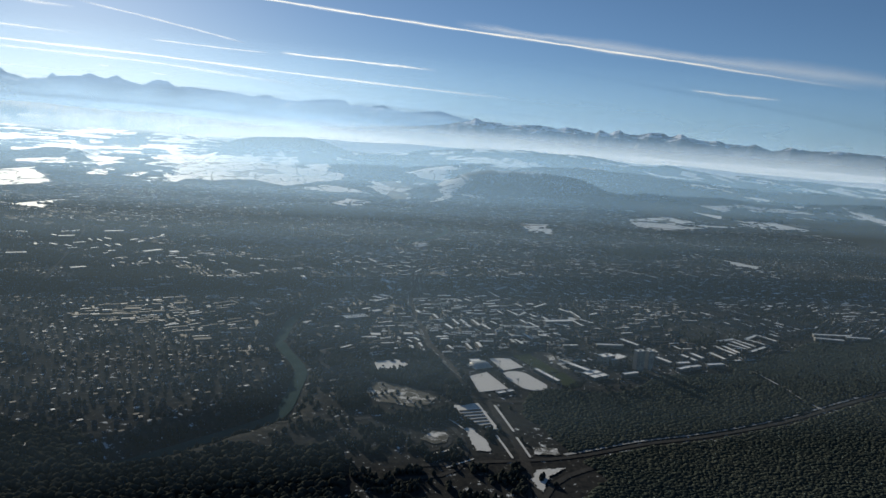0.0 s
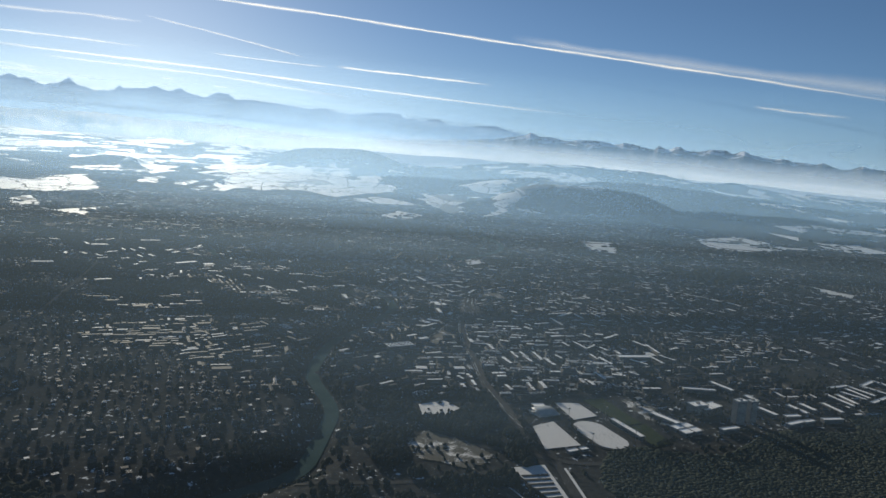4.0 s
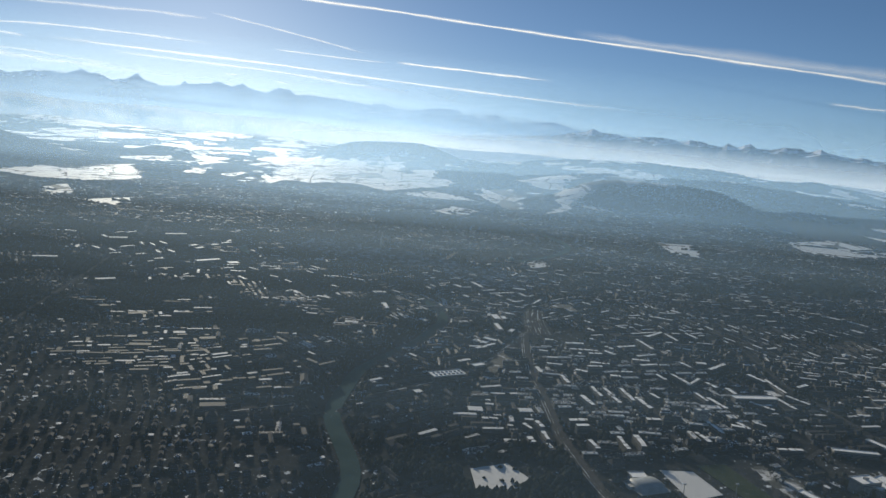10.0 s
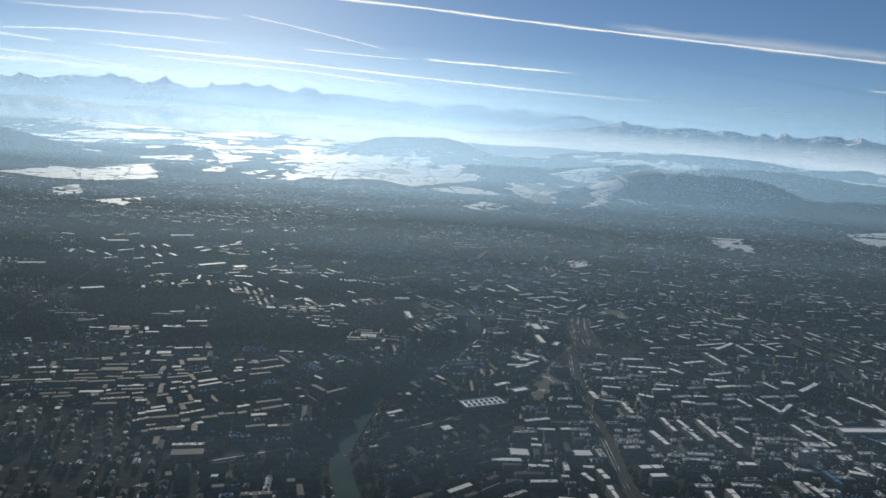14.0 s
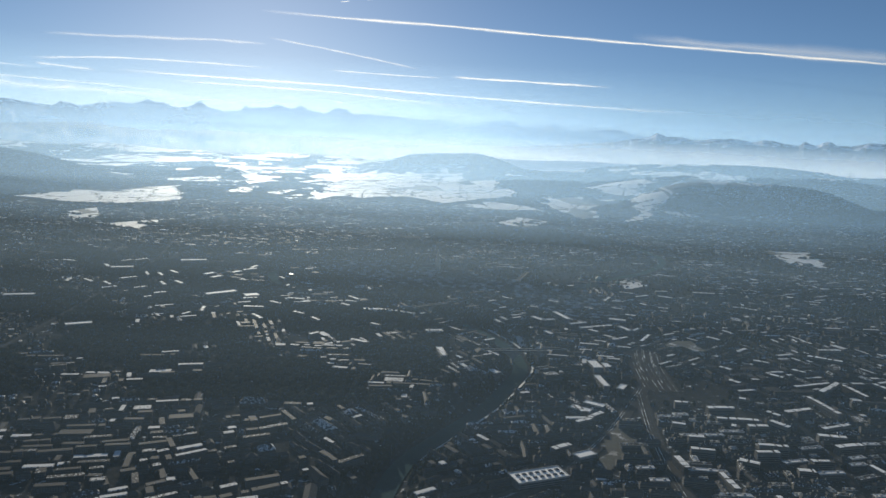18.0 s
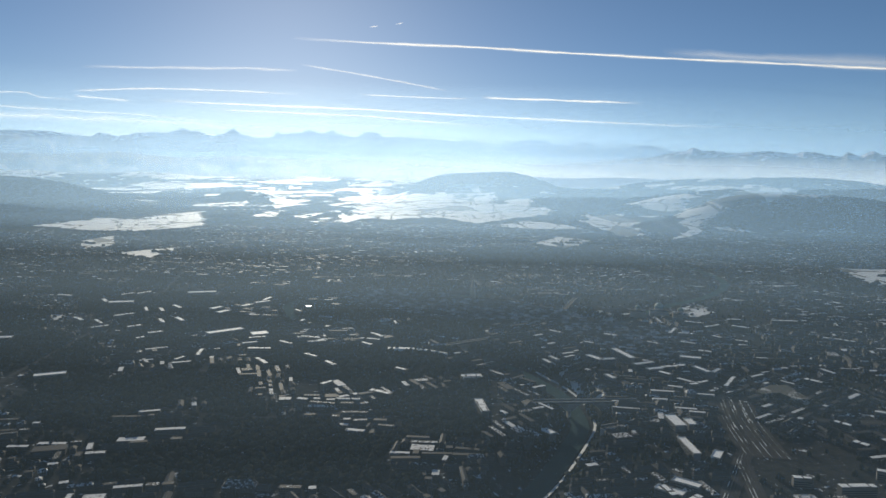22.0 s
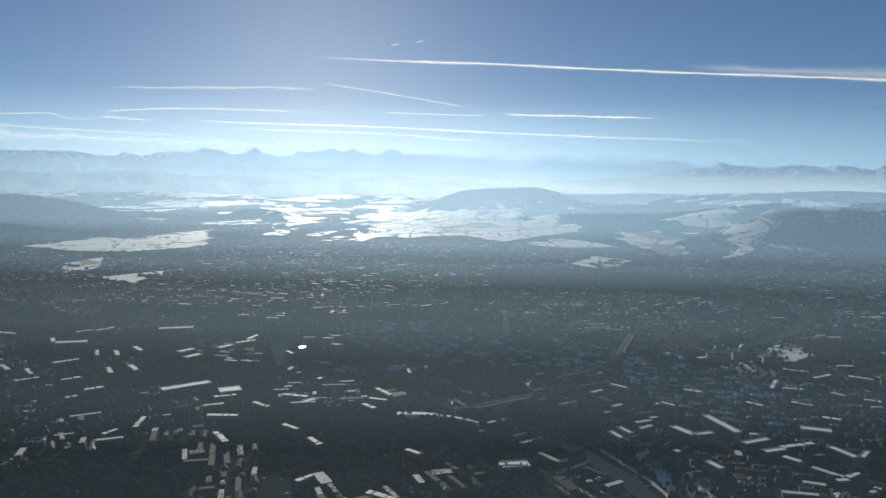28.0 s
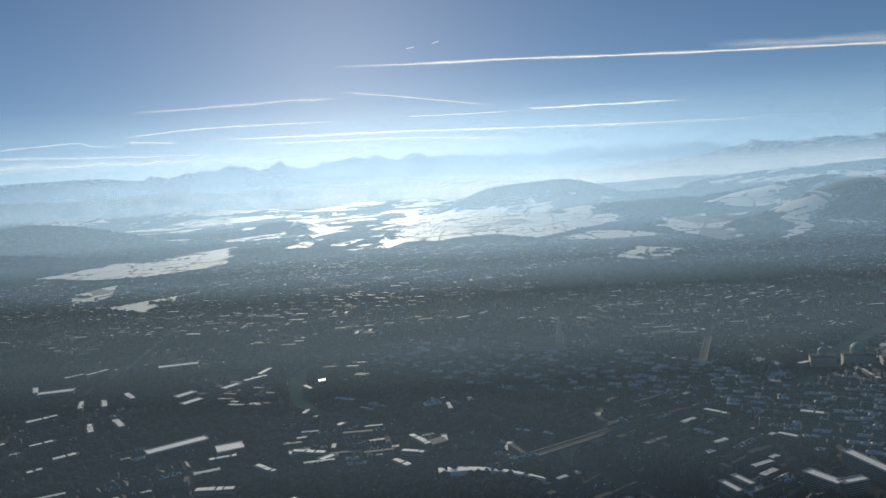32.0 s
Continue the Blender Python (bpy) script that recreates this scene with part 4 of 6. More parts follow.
RIVER_ROWS = ((-65.6, 273.8, 45, 3.5), (-58.6, 274.6, 45, 3.1), (-91.1, 305.4, -11, 5.4), (-37.3, 254.7, -79, 7.5), (-53.2, 265.5, 45, 1.7), (-52, 269.7, 44, 2.9), (-17.3, 255.4, -34, 2.9), (-0.3, 247.9, -35, 2.4), (-22.8, 295.6, -20, 3.5), (-18.4, 291.8, -31, 2.9), (-7.6, 272.4, -52, 6.6), (3, 273.8, 84, 6.7), (8.1, 278, -43, 1.6), (-8.7, 265.5, -42, 2.7), (-40.2, 303.8, 47, 5.3), (-31.6, 305, -48, 2.8), (4.9, 279.6, -33, 2), (-5.4, 278.7, -80, 7.5), (-19, 278.8, 63, 1.3))
ROWS = EAST_ROWS + RIVER_ROWS + RAILSIDE_ROWS + HILL_ROWS + STATION_ROWS + WEST_ROWS + WEST_LINES
QUARTER_SITES = (
    (39.7, 227.7, -84, 4.2, 1.5, 0.9, "white-roofed railway shed beside the station yard"),
    (41.7, 227.6, -86, 2.3, 1.0, 0.8, "small white-roofed shed beside the station yard"),
    (38.9, 218.6, -85, 5.4, 0.9, 0.9, "long white-roofed shed beside the tracks"),
    (41.6, 216.2, 62, 2.5, 1.0, 0.8, "small white-roofed shed between the tracks"),
    (25.4, 259.8, -66, 2.7, 0.65, 0.8, "narrow white-roofed house on the river bank"),
    (26.6, 259.9, -62, 2.5, 0.6, 0.8, "narrow white-roofed house on the river bank"),
    (33.8, 258.8, -58, 3.6, 1.1, 1.3, "broad office wing with a snowy flat roof"),
    (36.1, 257.9, 20, 2.7, 0.9, 1.3, "short office wing with a snowy flat roof"),
    (39.4, 261.2, -72, 7.0, 1.0, 1.6, "long grey hospital block with snow along its roof"),
    (42.0, 255.8, 28, 4.2, 0.9, 1.3, "long grey wing with a snowy flat roof"),
    (43.4, 253.6, 22, 3.0, 1.0, 1.0, "low annexe with a snowy flat roof"),
    (51.3, 253.3, -66, 3.8, 0.9, 1.2, "office wing with a snowy flat roof"),
    (53.6, 252.7, 51, 2.8, 0.6, 1.2, "narrow office wing with a snowy flat roof"),
    (34.7, 248.3, -65, 2.4, 0.8, 0.9, "white-roofed house above the river"),
    (11.6, 246.4, 13, 3.2, 1.8, 0.8, "square depot with a snowy rim round a dark roof"),
    (52, 262, -15, 3.6, 1.4, 1.0, "market hall with a white roof"),)
BLOCKED = [o for _, o in MEADOWS] + [o for _, _, o in WOODS] + [NEAR_WOOD, SPORT, LOT, HOLLOW, PARK, STATION, WEDGE]


def clear_of_blocks(x, y, margin):
    """Which places lie clear of the blocks that stand alone."""
    ok = np.ones(np.shape(x), bool)
    for tx, ty, turn, length in TERRACES + SLABS + ROWS + tuple(h[:4] for h in QUARTER_SITES):
        c, s = math.cos(radians(turn)), math.sin(radians(turn))
        ok &= (np.abs((x - tx) * c + (y - ty) * s) > length / 2 + margin) | (np.abs((y - ty) * c - (x - tx) * s) > 0.5 + margin * 0.7)
    return ok


def free(x, y, margin=0.0):
    """Which places are open to houses."""
    ok = line_gap(x, y, RIVER) > 4.2 + margin
    for line, gap in ((RAIL, 1.4), (RAIL_EAST, 1.3), (YARD, 3.4)):
        ok &= line_gap(x, y, line) > gap + margin
    for w, line in ROADS:
        ok &= line_gap(x, y, line) > w / 2 + 0.55 + margin
    for poly in BLOCKED:
        ok &= ~inside(x, y, poly)
    ok &= clear_of_blocks(x, y, 0.9)
    ring = ((y - 300) / 300) ** 2 + ((x - 60) / 330) ** 2
    edge = ring + 0.25 * ripple(x, y, 45, 3)
    return ok & (edge < 0.8) & (ripple(x, y, 13, 8) > -0.62) & ~((y < 146) & (x > 36)) & ~((y < 128) & (x > -5))


rng = np.random.default_rng(11)
seeds = []
while len(seeds) < 420:
    p = (rng.uniform(-260, 380), rng.uniform(110, 575))
    if all(math.hypot(p[0] - q[0], p[1] - q[1]) > 15 for q in seeds[-400:]):
        seeds.append(p)
seeds = np.array(seeds)
HOUSES = []  # x, y, turn, length, width, height, roof rise, flat
for k, (sx, sy) in enumerate(seeds):
    r = np.random.default_rng(1000 + k)
    urban = ((sx - 85) / 135) ** 2 + ((sy - 240) / 130) ** 2 < 1
    turn = radians(13 + r.normal(0, 14) + (90 if r.random() < 0.2 else 0))
    pitch = r.uniform(1.5, 2.15) if urban else r.uniform(1.6, 2.3)
    far = sy > 320 and not urban
    if far:
        turn, pitch = radians(r.normal(6, 14)), r.uniform(1.7, 2.7)
    flat_share = r.choice([0.15, 0.3, 0.6]) if urban else 0.16
    for row in np.arange(-16, 16, pitch):
        at = -16 + r.uniform(0, 2)
        tall = r.uniform(0.4, 0.75) if urban else r.uniform(0.35, 0.55)
        while at < 16:
            if urban:
                length = r.choice([0.9, 1.4, 2.2, 3.4]) * r.uniform(0.8, 1.15)
                width = r.uniform(0.5, 0.75) if r.random() < 0.94 else r.uniform(1.2, 1.8)
                gap = r.choice([0.12, 0.35, 0.9])
            else:
                length, width, gap = r.uniform(0.55, 1.05), r.uniform(0.5, 0.7), r.uniform(0.4, 1.6)
                if far:
                    length, gap = length * r.choice([0.9, 1.3, 2.2]), r.choice([0.25, 0.5, 1.4])
            u, v = at + length / 2, row + r.normal(0, 0.12)
            at += length + gap
            c, s = math.cos(turn), math.sin(turn)
            if r.random() < (0.08 if urban else 0.3):
                continue
            if far and r.random() < 0.05:
                length, width, tall = r.uniform(2.0, 4.0), r.uniform(0.7, 1.1), 0.8
            HOUSES.append((sx + u * c - v * s, sy + u * s + v * c, turn + r.normal(0, 0.09) + (1.571 if r.random() < 0.12 else 0), length, width, tall * r.uniform(0.85, 1.2), width * r.uniform(0.28, 0.42), float(r.random() < flat_share or length > 1.95 and far), k))
HOUSES = np.array(HOUSES)
east_side = (HOUSES[:, 0] < 16) & (HOUSES[:, 1] > 205) & (HOUSES[:, 1] < 345)
HOUSES = HOUSES[~east_side | (ripple(HOUSES[:, 0], HOUSES[:, 1], 9, 6) > 0.12)]
HOUSES = HOUSES[(HOUSES[:, 1] < 300) | (ripple(HOUSES[:, 0], HOUSES[:, 1], 21, 5) + 0.35 * ripple(HOUSES[:, 0], HOUSES[:, 1], 7, 2) > -0.28)]
HOUSES = HOUSES[free(HOUSES[:, 0], HOUSES[:, 1]) & ~inside(HOUSES[:, 0], HOUSES[:, 1], OLD_TOWN)]
near_seed = np.argmin((HOUSES[:, 0:1] - seeds[:, 0]) ** 2 + (HOUSES[:, 1:2] - seeds[:, 1]) ** 2, axis=1)
HOUSES = HOUSES[near_seed == HOUSES[:, 8].astype(int)]
# the old town: long rows wall to wall along its lanes
r, old_rows = np.random.default_rng(77), []
for row in range(36):
    at = -34.0
    while at < 66:
        length = r.uniform(0.8, 2.0)
        u, v = at + length / 2, -32 + row * 1.3 + (0.25 if row % 2 else -0.1) + 0.03 * at * math.sin(at * 0.09)
        at += length + (0.02 if r.random() < 0.9 else 0.5)
        c, s = math.cos(radians(-17)), math.sin(radians(-17))
        old_rows.append((3 + u * c - v * s, 311 + u * s + v * c, radians(-17) + r.normal(0, 0.03), length, r.uniform(0.55, 0.8), r.uniform(0.6, 0.95), r.uniform(0.2, 0.34), 0.0, 999))
old_rows = np.array(old_rows)
old_rows = old_rows[inside(old_rows[:, 0], old_rows[:, 1], OLD_TOWN) & (line_gap(old_rows[:, 0], old_rows[:, 1], RIVER) > 3.4) & clear_of_blocks(old_rows[:, 0], old_rows[:, 1], 0.3)]
# the houses nearest to the flight's line stand as things of their own
close = (HOUSES[:, 0] > 36) & (HOUSES[:, 0] < 92) & (HOUSES[:, 1] > 146) & (HOUSES[:, 1] < 222)
order = np.argsort(np.hypot(HOUSES[:, 0] - 55, (HOUSES[:, 1] - 180) * 0.7) + np.where(close, 0, 1e6))[:300]
single = np.zeros(len(HOUSES), bool)
single[order] = True


def house_arrays(h):
    """Corners of walls and roofs for many houses at once."""
    x, y, turn, ln, wd, ht, rise, level = (h[:, i] for i in range(8))
    c, s = np.cos(turn), np.sin(turn)
    z0 = land(x, y) - 0.35
    top = land(x, y) + ht

    def at(u, v, z):
        return np.stack([x + u * c - v * s, y + u * s + v * c, z], 1)

    walls = np.stack([at(sx * ln / 2, sy * wd / 2, z) for z in (z0, top) for sx, sy in ((-1, -1), (1, -1), (1, 1), (-1, 1))], 1)
    e = 0.07
    hip = np.where(level > 0, 0.5 * ln, ln / 2 - wd * 0.28)
    ridge_w = np.where(level > 0, wd / 2, 0.0)
    ridge_z = top + np.where(level > 0, 0.07, rise)
    roof = np.stack([at(sx * (ln / 2 + e), sy * (wd / 2 + e), top - 0.02) for sx, sy in ((-1, -1), (1, -1), (1, 1), (-1, 1))]
                    + [at(sx * hip, sy * ridge_w, ridge_z) for sx, sy in ((-1, -1), (1, -1), (1, 1), (-1, 1))], 1)
    return walls, roof


def house_stuff(name, h, label, roofing=MAT_ROOF):
    walls, roof = house_arrays(h)
    base = (np.arange(len(h)) * 8)[:, None, None]
    sides = np.array([(0, 1, 5, 4), (1, 2, 6, 5), (2, 3, 7, 6), (3, 0, 4, 7)])
    wf = (sides[None] + base).reshape(-1, 4)
    rf = (np.concatenate([sides, [(4, 5, 6, 7)]])[None] + base).reshape(-1, 4)
    holder = tagged(new(name), label, "houses", kind="stuff")
    for kind, v, f, m in (("walls", walls, wf, MAT_WALL), ("roofs", roof, rf, roofing)):
        ob = link_mesh(kind, v.reshape(-1, 3), f, m)
        ob.parent = holder
    return holder


rest = HOUSES[~single]
for lo, hi, word in ((0, 235, "the northern quarters"), (235, 330, "the old centre and the river quarters"), (330, 900, "the outer suburbs")):
    sel = rest[(rest[:, 1] >= lo) & (rest[:, 1] < hi)]
    house_stuff("town_houses", sel, "rows of grey houses with snowy roofs in " + word)

house_stuff("old_town_houses", old_rows, "tight rows of old houses with snow on their steep roofs", roof_material("steep_snowy_roof", 0.78, 0.8))


def roof_object_material(name, snow):
    """Roof of a single house: tiles with more or less snow left on them."""
    n = Nodes(name)
    p = n.place()
    own = n.add("ShaderNodeObjectInfo").outputs["Random"]
    f = n.noise(p, 3.6, 6, 0.7)
    cover = n.step(n.math("ADD", own, n.math("MULTIPLY", n.math("SUBTRACT", f, 0.5), 2.6)), 0.94 - snow, 1.0 - snow)
    tile = n.mix(n.step(n.noise(p, 9.0, 3), 0.35, 0.65), (0.034, 0.035, 0.038), (0.064, 0.061, 0.06))
    return n.finish(n.mix(cover, tile, n.mix(f, (0.46, 0.47, 0.5), (0.66, 0.66, 0.65))), 0.7, bump=f, strength=0.3, distance=0.05, gloss=0.02)


MAT_ROOF_OWN, MAT_ROOF_FLAT = roof_object_material("tiled_roof_under_snow", -0.06), roof_object_material("flat_roof_under_snow", 0.5)


def plaster_material():
    """Plastered walls of single houses, each in a tone of its own."""
    n = Nodes("house_plaster")
    p = n.place()
    own = n.add("ShaderNodeObjectInfo").outputs["Random"]
    tone = n.ramp(own, ((0.0, (0.075, 0.077, 0.08)), (0.4, (0.12, 0.114, 0.106)), (0.75, (0.065, 0.066, 0.067)), (1.0, (0.14, 0.132, 0.122))))
    stain = n.noise(p, 4.0, 5)
    return n.finish(n.mix(n.step(stain, 0.35, 0.8), tone, (0.11, 0.105, 0.1)), 0.85, bump=stain, strength=0.2, distance=0.03, gloss=0.1)


MAT_PLASTER = plaster_material()
MAT_PANE = plain_material("window_pane", (0.02, 0.025, 0.03), (0.04, 0.045, 0.05), 6.0, 0.25, gloss=0.3)


def house_master(length, width, height, rise, level):
    """One house with walls, roof, chimneys or a lift housing; built at the origin, ground at zero."""
    top = new("apartment_house")
    bm = bmesh.new()
    box(bm, -length / 2, -width / 2, -0.35, length / 2, width / 2, height)
    bmesh.ops.delete(bm, geom=[f for f in bm.faces if abs(f.normal.z) > 0.9], context="FACES")
    body = part("wall", bm, MAT_PLASTER, top)
    for i in range(int((height - 0.06) / 0.2)):
        for s in (-1, 1):
            part("window_band", box(bmesh.new(), -length / 2 + 0.06, s * (width / 2 + 0.004) - 0.006, 0.08 + i * 0.2, length / 2 - 0.06, s * (width / 2 + 0.004) + 0.006, 0.18 + i * 0.2), MAT_PANE, body, "row of dark windows")
    bm = bmesh.new()
    if level:
        box(bm, -length / 2 - 0.03, -width / 2 - 0.03, height - 0.02, length / 2 + 0.03, width / 2 + 0.03, height + 0.05)
        part("roof", bm, MAT_ROOF_FLAT, top)
        for s in (-0.3, 0.25):
            bm = box(bmesh.new(), length * s - 0.14, -0.13, height + 0.05, length * s + 0.14, 0.13, height + 0.24)
            part("lift_housing", bm, MAT_CONCRETE, top)
        for s in (-1, 1):
            bm = box(bmesh.new(), -length / 2, s * width / 2 - 0.02, height + 0.05, length / 2, s * width / 2 + 0.02, height + 0.1)
            part("parapet", bm, MAT_CONCRETE, top)
    else:
        e, hip = 0.07, length / 2 - width * 0.28
        low = [bm.verts.new((sx * (length / 2 + e), sy * (width / 2 + e), height - 0.02)) for sx, sy in ((-1, -1), (1, -1), (1, 1), (-1, 1))]
        a, b = bm.verts.new((-hip, 0, height + rise)), bm.verts.new((hip, 0, height + rise))
        for f in ((low[0], low[1], b, a), (low[2], low[3], a, b), (low[1], low[2], b), (low[3], low[0], a), (low[3], low[2], low[1], low[0])):
            bm.faces.new(f)
        part("roof", bm, MAT_ROOF_OWN, top)
        for i in range(max(2, int(length / 1.1))):
            u = -hip + (i + 0.5) * 2 * hip / max(2, int(length / 1.1))
            bm = box(bmesh.new(), u - 0.05, 0.08, height + rise * 0.5, u + 0.05, 0.18, height + rise + 0.12)
            part("chimney", bm, MAT_STONE, top)
        for i in range(int(length / 0.8)):
            u = -length / 2 + (i + 0.5) * length / int(length / 0.8)
            bm = box(bmesh.new(), u - 0.09, -width * 0.42, height + rise * 0.1, u + 0.09, -width * 0.2, height + rise * 0.55)
            part("dormer", bm, MAT_WALL, top)
    return top


masters = {}
chosen = HOUSES[single]
for number, (x, y, turn, length, width, height, rise, level, _) in enumerate(chosen):
    level = float(level > 0 or number % 4 < 1)
    size = min((0.9, 1.4, 2.2, 3.4), key=lambda v: abs(v - length))
    wide = 1.5 if width > 1.1 else 0.72
    key = (size, wide, level > 0)
    base = Matrix.Translation((x, y, float(land(x, y)))) @ Matrix.Rotation(turn, 4, "Z")
    words = ("flat-roofed" if level else "hip-roofed") + (" small" if size < 1 else " long" if size > 3 else "") + " grey town house with old snow on its roof"
    if key not in masters:
        masters[key] = tagged(house_master(size, wide, {0.9: 0.5, 1.4: 0.62, 2.2: 0.75, 3.4: 0.85}[size], wide * 0.35, level > 0), words, "house", "houses of the northern quarter")
        masters[key].matrix_basis = base
    else:
        copy_thing(masters[key], base)

# ---- streets, rails, bridges ----
for w, line in ROADS:
    strip("road", line, w, 0.06, MAT_ASPHALT, "dark asphalt road through the town", "road")
MAT_TRACK = snow_material("snow_between_rails", 0.13, 5.0, bright=0.85)
MAT_YARD = snow_material("dirty_snow_between_tracks", 0.14, 6.0, bright=0.75)
MAT_RAIL = plain_material("rusty_rail", (0.05, 0.047, 0.045), (0.09, 0.083, 0.078), 4.0, 0.7, gloss=0.0)
for line, name in ((RAIL, "railway"), (RAIL_EAST, "railway")):
    strip(name, line, 2.0, 0.08, MAT_GRAVEL, "railway on a brown gravel bed", "railway")
    for off in (-0.6, -0.15, 0.3, 0.66):
        strip("rail_snow", [(x + off, y + off * 0.3) for x, y in line], 0.1, 0.12, MAT_TRACK if off < 0 else MAT_RAIL, "line of snow and steel along the track bed", "track")
strip("viaduct_tracks", [(43.6, 233.4), (47.5, 237.6), (51.2, 242.3), (56, 248)], 1.3, 0.1, MAT_GRAVEL, "tracks leading from the viaduct into the station", "railway")
strip("station_yard", YARD, 6.0, 0.05, MAT_GRAVEL, "broad brown gravel yard of the railway station", "railway yard")
for i in range(17):
    off = -2.8 + i * 0.35 + 0.12 * math.sin(i * 2.3)
    bend = 0.02 + 0.02 * math.sin(i * 1.7)
    strip("station_track", [(x + off * (1 - bend * j), y - 0.25 * off) for j, (x, y) in enumerate(YARD)][i % 3 // 2:5 - (i % 4 == 1)], (0.06, 0.1, 0.05, 0.15)[i % 4], 0.14, (MAT_RAIL, MAT_YARD, MAT_ASPHALT, MAT_YARD)[i % 4], "curved track in the station yard with snow between the rails", "track")
for i in range(3):
    off = -1.5 + i * 1.35
    pts = [(x + off * (1 - 0.03 * j), y - 0.25 * off) for j, (x, y) in enumerate(YARD)][2 + i % 2:]
    strip("platform_roof", pts, 0.22, 0.5, MAT_YARD, "narrow platform roof of the station under patchy snow", "platform roof")


def bridge(a, b, width, arches, material, label, paving=MAT_ASPHALT):
    """A bridge with deck, two railings, piers and arches, its deck level with the town."""
    top = tagged(new("bridge"), label, "bridge")
    mid = Vector(((a[0] + b[0]) / 2, (a[1] + b[1]) / 2, 0.25))
    length = math.hypot(b[0] - a[0], b[1] - a[1])
    top.matrix_basis = Matrix.Translation(mid) @ Matrix.Rotation(math.atan2(b[1] - a[1], b[0] - a[0]), 4, "Z")
    part("deck", box(bmesh.new(), -length / 2, -width / 2, -0.2, length / 2, width / 2, 0), paving, top)
    for s in (-1, 1):
        part("parapet", box(bmesh.new(), -length / 2, s * width / 2 - 0.04, 0, length / 2, s * width / 2 + 0.04, 0.12), material, top)
    bay = length / arches
    for i in range(arches + 1):
        u = -length / 2 + i * bay
        part("pier", box(bmesh.new(), u - 0.2, -width / 2 + 0.1, -2.9, u + 0.2, width / 2 - 0.1, -0.2), material, top)
    for i in range(arches):
        bm = bmesh.new()
        for s in (-1, 1):
            for j in range(12):
                u0, u1 = -length / 2 + (i + j / 12) * bay, -length / 2 + (i + (j + 1) / 12) * bay
                z0, z1 = (-0.3 - 1.6 * (2 * q / 12 - 1) ** 2 for q in (j, j + 1))
                yy = s * (width / 2 - 0.25)
                vs = [bm.verts.new(p) for p in ((u0, yy, z0), (u1, yy, z1), (u1, yy, -0.2), (u0, yy, -0.2))]
                bm.faces.new(vs)
        bmesh.ops.solidify(bm, geom=bm.faces[:], thickness=0.12)
        part("arch", bm, material, top)
    return top


MAT_SETTS = plain_material("brown_paving", (0.1, 0.085, 0.065), (0.17, 0.145, 0.115), 3.0, 0.9, gloss=0.0)
bridge((1.8, 265.4), (22.5, 281.3), 1.3, 5, MAT_STONE, "high arched stone and steel bridge over the river", MAT_SETTS)
strip("paved_street", [(22.3, 281.3), (24.6, 283.9), (27.9, 287.8), (31.2, 292.9), (33, 296.7), (33.6, 300), (33.3, 304)], 1.2, 0.1, MAT_SETTS, "brown paved street between the two bridges", "road")
bridge((21, 236), (37, 238), 1.3, 3, MAT_CONCRETE, "pale concrete arch bridge over the river")
bridge((29.6, 225.8), (44.2, 233.6), 1.2, 4, MAT_CONCRETE, "railway viaduct of concrete leading to the station")
bridge((33, 303), (40, 326), 1.1, 3, MAT_STONE, "long high bridge from the old town over the river", MAT_SETTS)

for off, wide in ((2.3, 0.4),):
    bank = [(20, 261), (27, 246), (28, 232), (20, 212), (8, 192)]
    strip("bank_path", [(x + off, y + off * 0.35) for x, y in bank], wide, 0.2, MAT_PITCH, "snowy path along the river bank", "path")

# ---- the sports ground and what lies round it ----
flat("pitch", [(42.8, 138.6), (47.3, 140.9), (48.8, 130.9), (42.2, 129.3)], 0.1, MAT_PITCH, "football pitch under trodden white snow", "pitch")
flat("pitch", [(50.6, 150.2), (55.4, 150.2), (56.7, 143.9), (51.5, 141.9)], 0.1, MAT_PITCH, "training pitch under white snow", "pitch")
flat("grass_pitch", [(56.9, 152.1), (61.4, 153.2), (64.0, 140.8), (60.2, 139.4)], 0.09, MAT_GRASS, "cleared green playing field without snow", "pitch")
flat("grass_pitch", [(60.7, 138.7), (64.6, 140.4), (65.6, 132.3), (61.6, 130.4)], 0.09, MAT_GRASS, "dull green field beside the grandstand", "pitch")
draped("school_yard", [(64.9, 152.6), (70.2, 152.9), (70.0, 143.8), (72.6, 141.4), (68.3, 139.4), (65.7, 142.9)], 0.4, 0.12, MAT_TRACK, "school yard under trodden patchy snow", "yard", 0.04)
flat("snow_field", [(24, 148.1), (29.2, 150.1), (32.2, 144.9), (30.3, 139.5), (24.1, 139.9)], 0.1, MAT_PITCH, "small snowy field beside the railway", "field")
draped("gully_snow", [(21, 126), (29, 122), (33, 127), (30, 132), (24, 136), (20, 133)], 0.3, 0.12, snow_material("patchy_snow", 0.17, 4.0, bright=0.8), "snowy clearing between road slopes", "snow field", 0.05)
mid, ax = (53.9, 135.3), radians(105)
oval = []
for i in range(44):
    a = 2 * math.pi * i / 44
    u, v = 2.9 * math.copysign(1, math.cos(a)) + 3.0 * math.cos(a), 3.0 * math.sin(a)
    oval.append((mid[0] + u * math.cos(ax) - v * math.sin(ax), mid[1] + u * math.sin(ax) + v * math.cos(ax)))
flat("running_track", [(mid[0] + (x - mid[0]) * 1.2, mid[1] + (y - mid[1]) * 1.11) for x, y in oval], 0.09, MAT_ASPHALT, "dark oval running track with cleared lanes", "running track")
flat("stadium_pitch", oval, 0.16, MAT_PITCH, "oval stadium field under smooth white snow", "pitch")
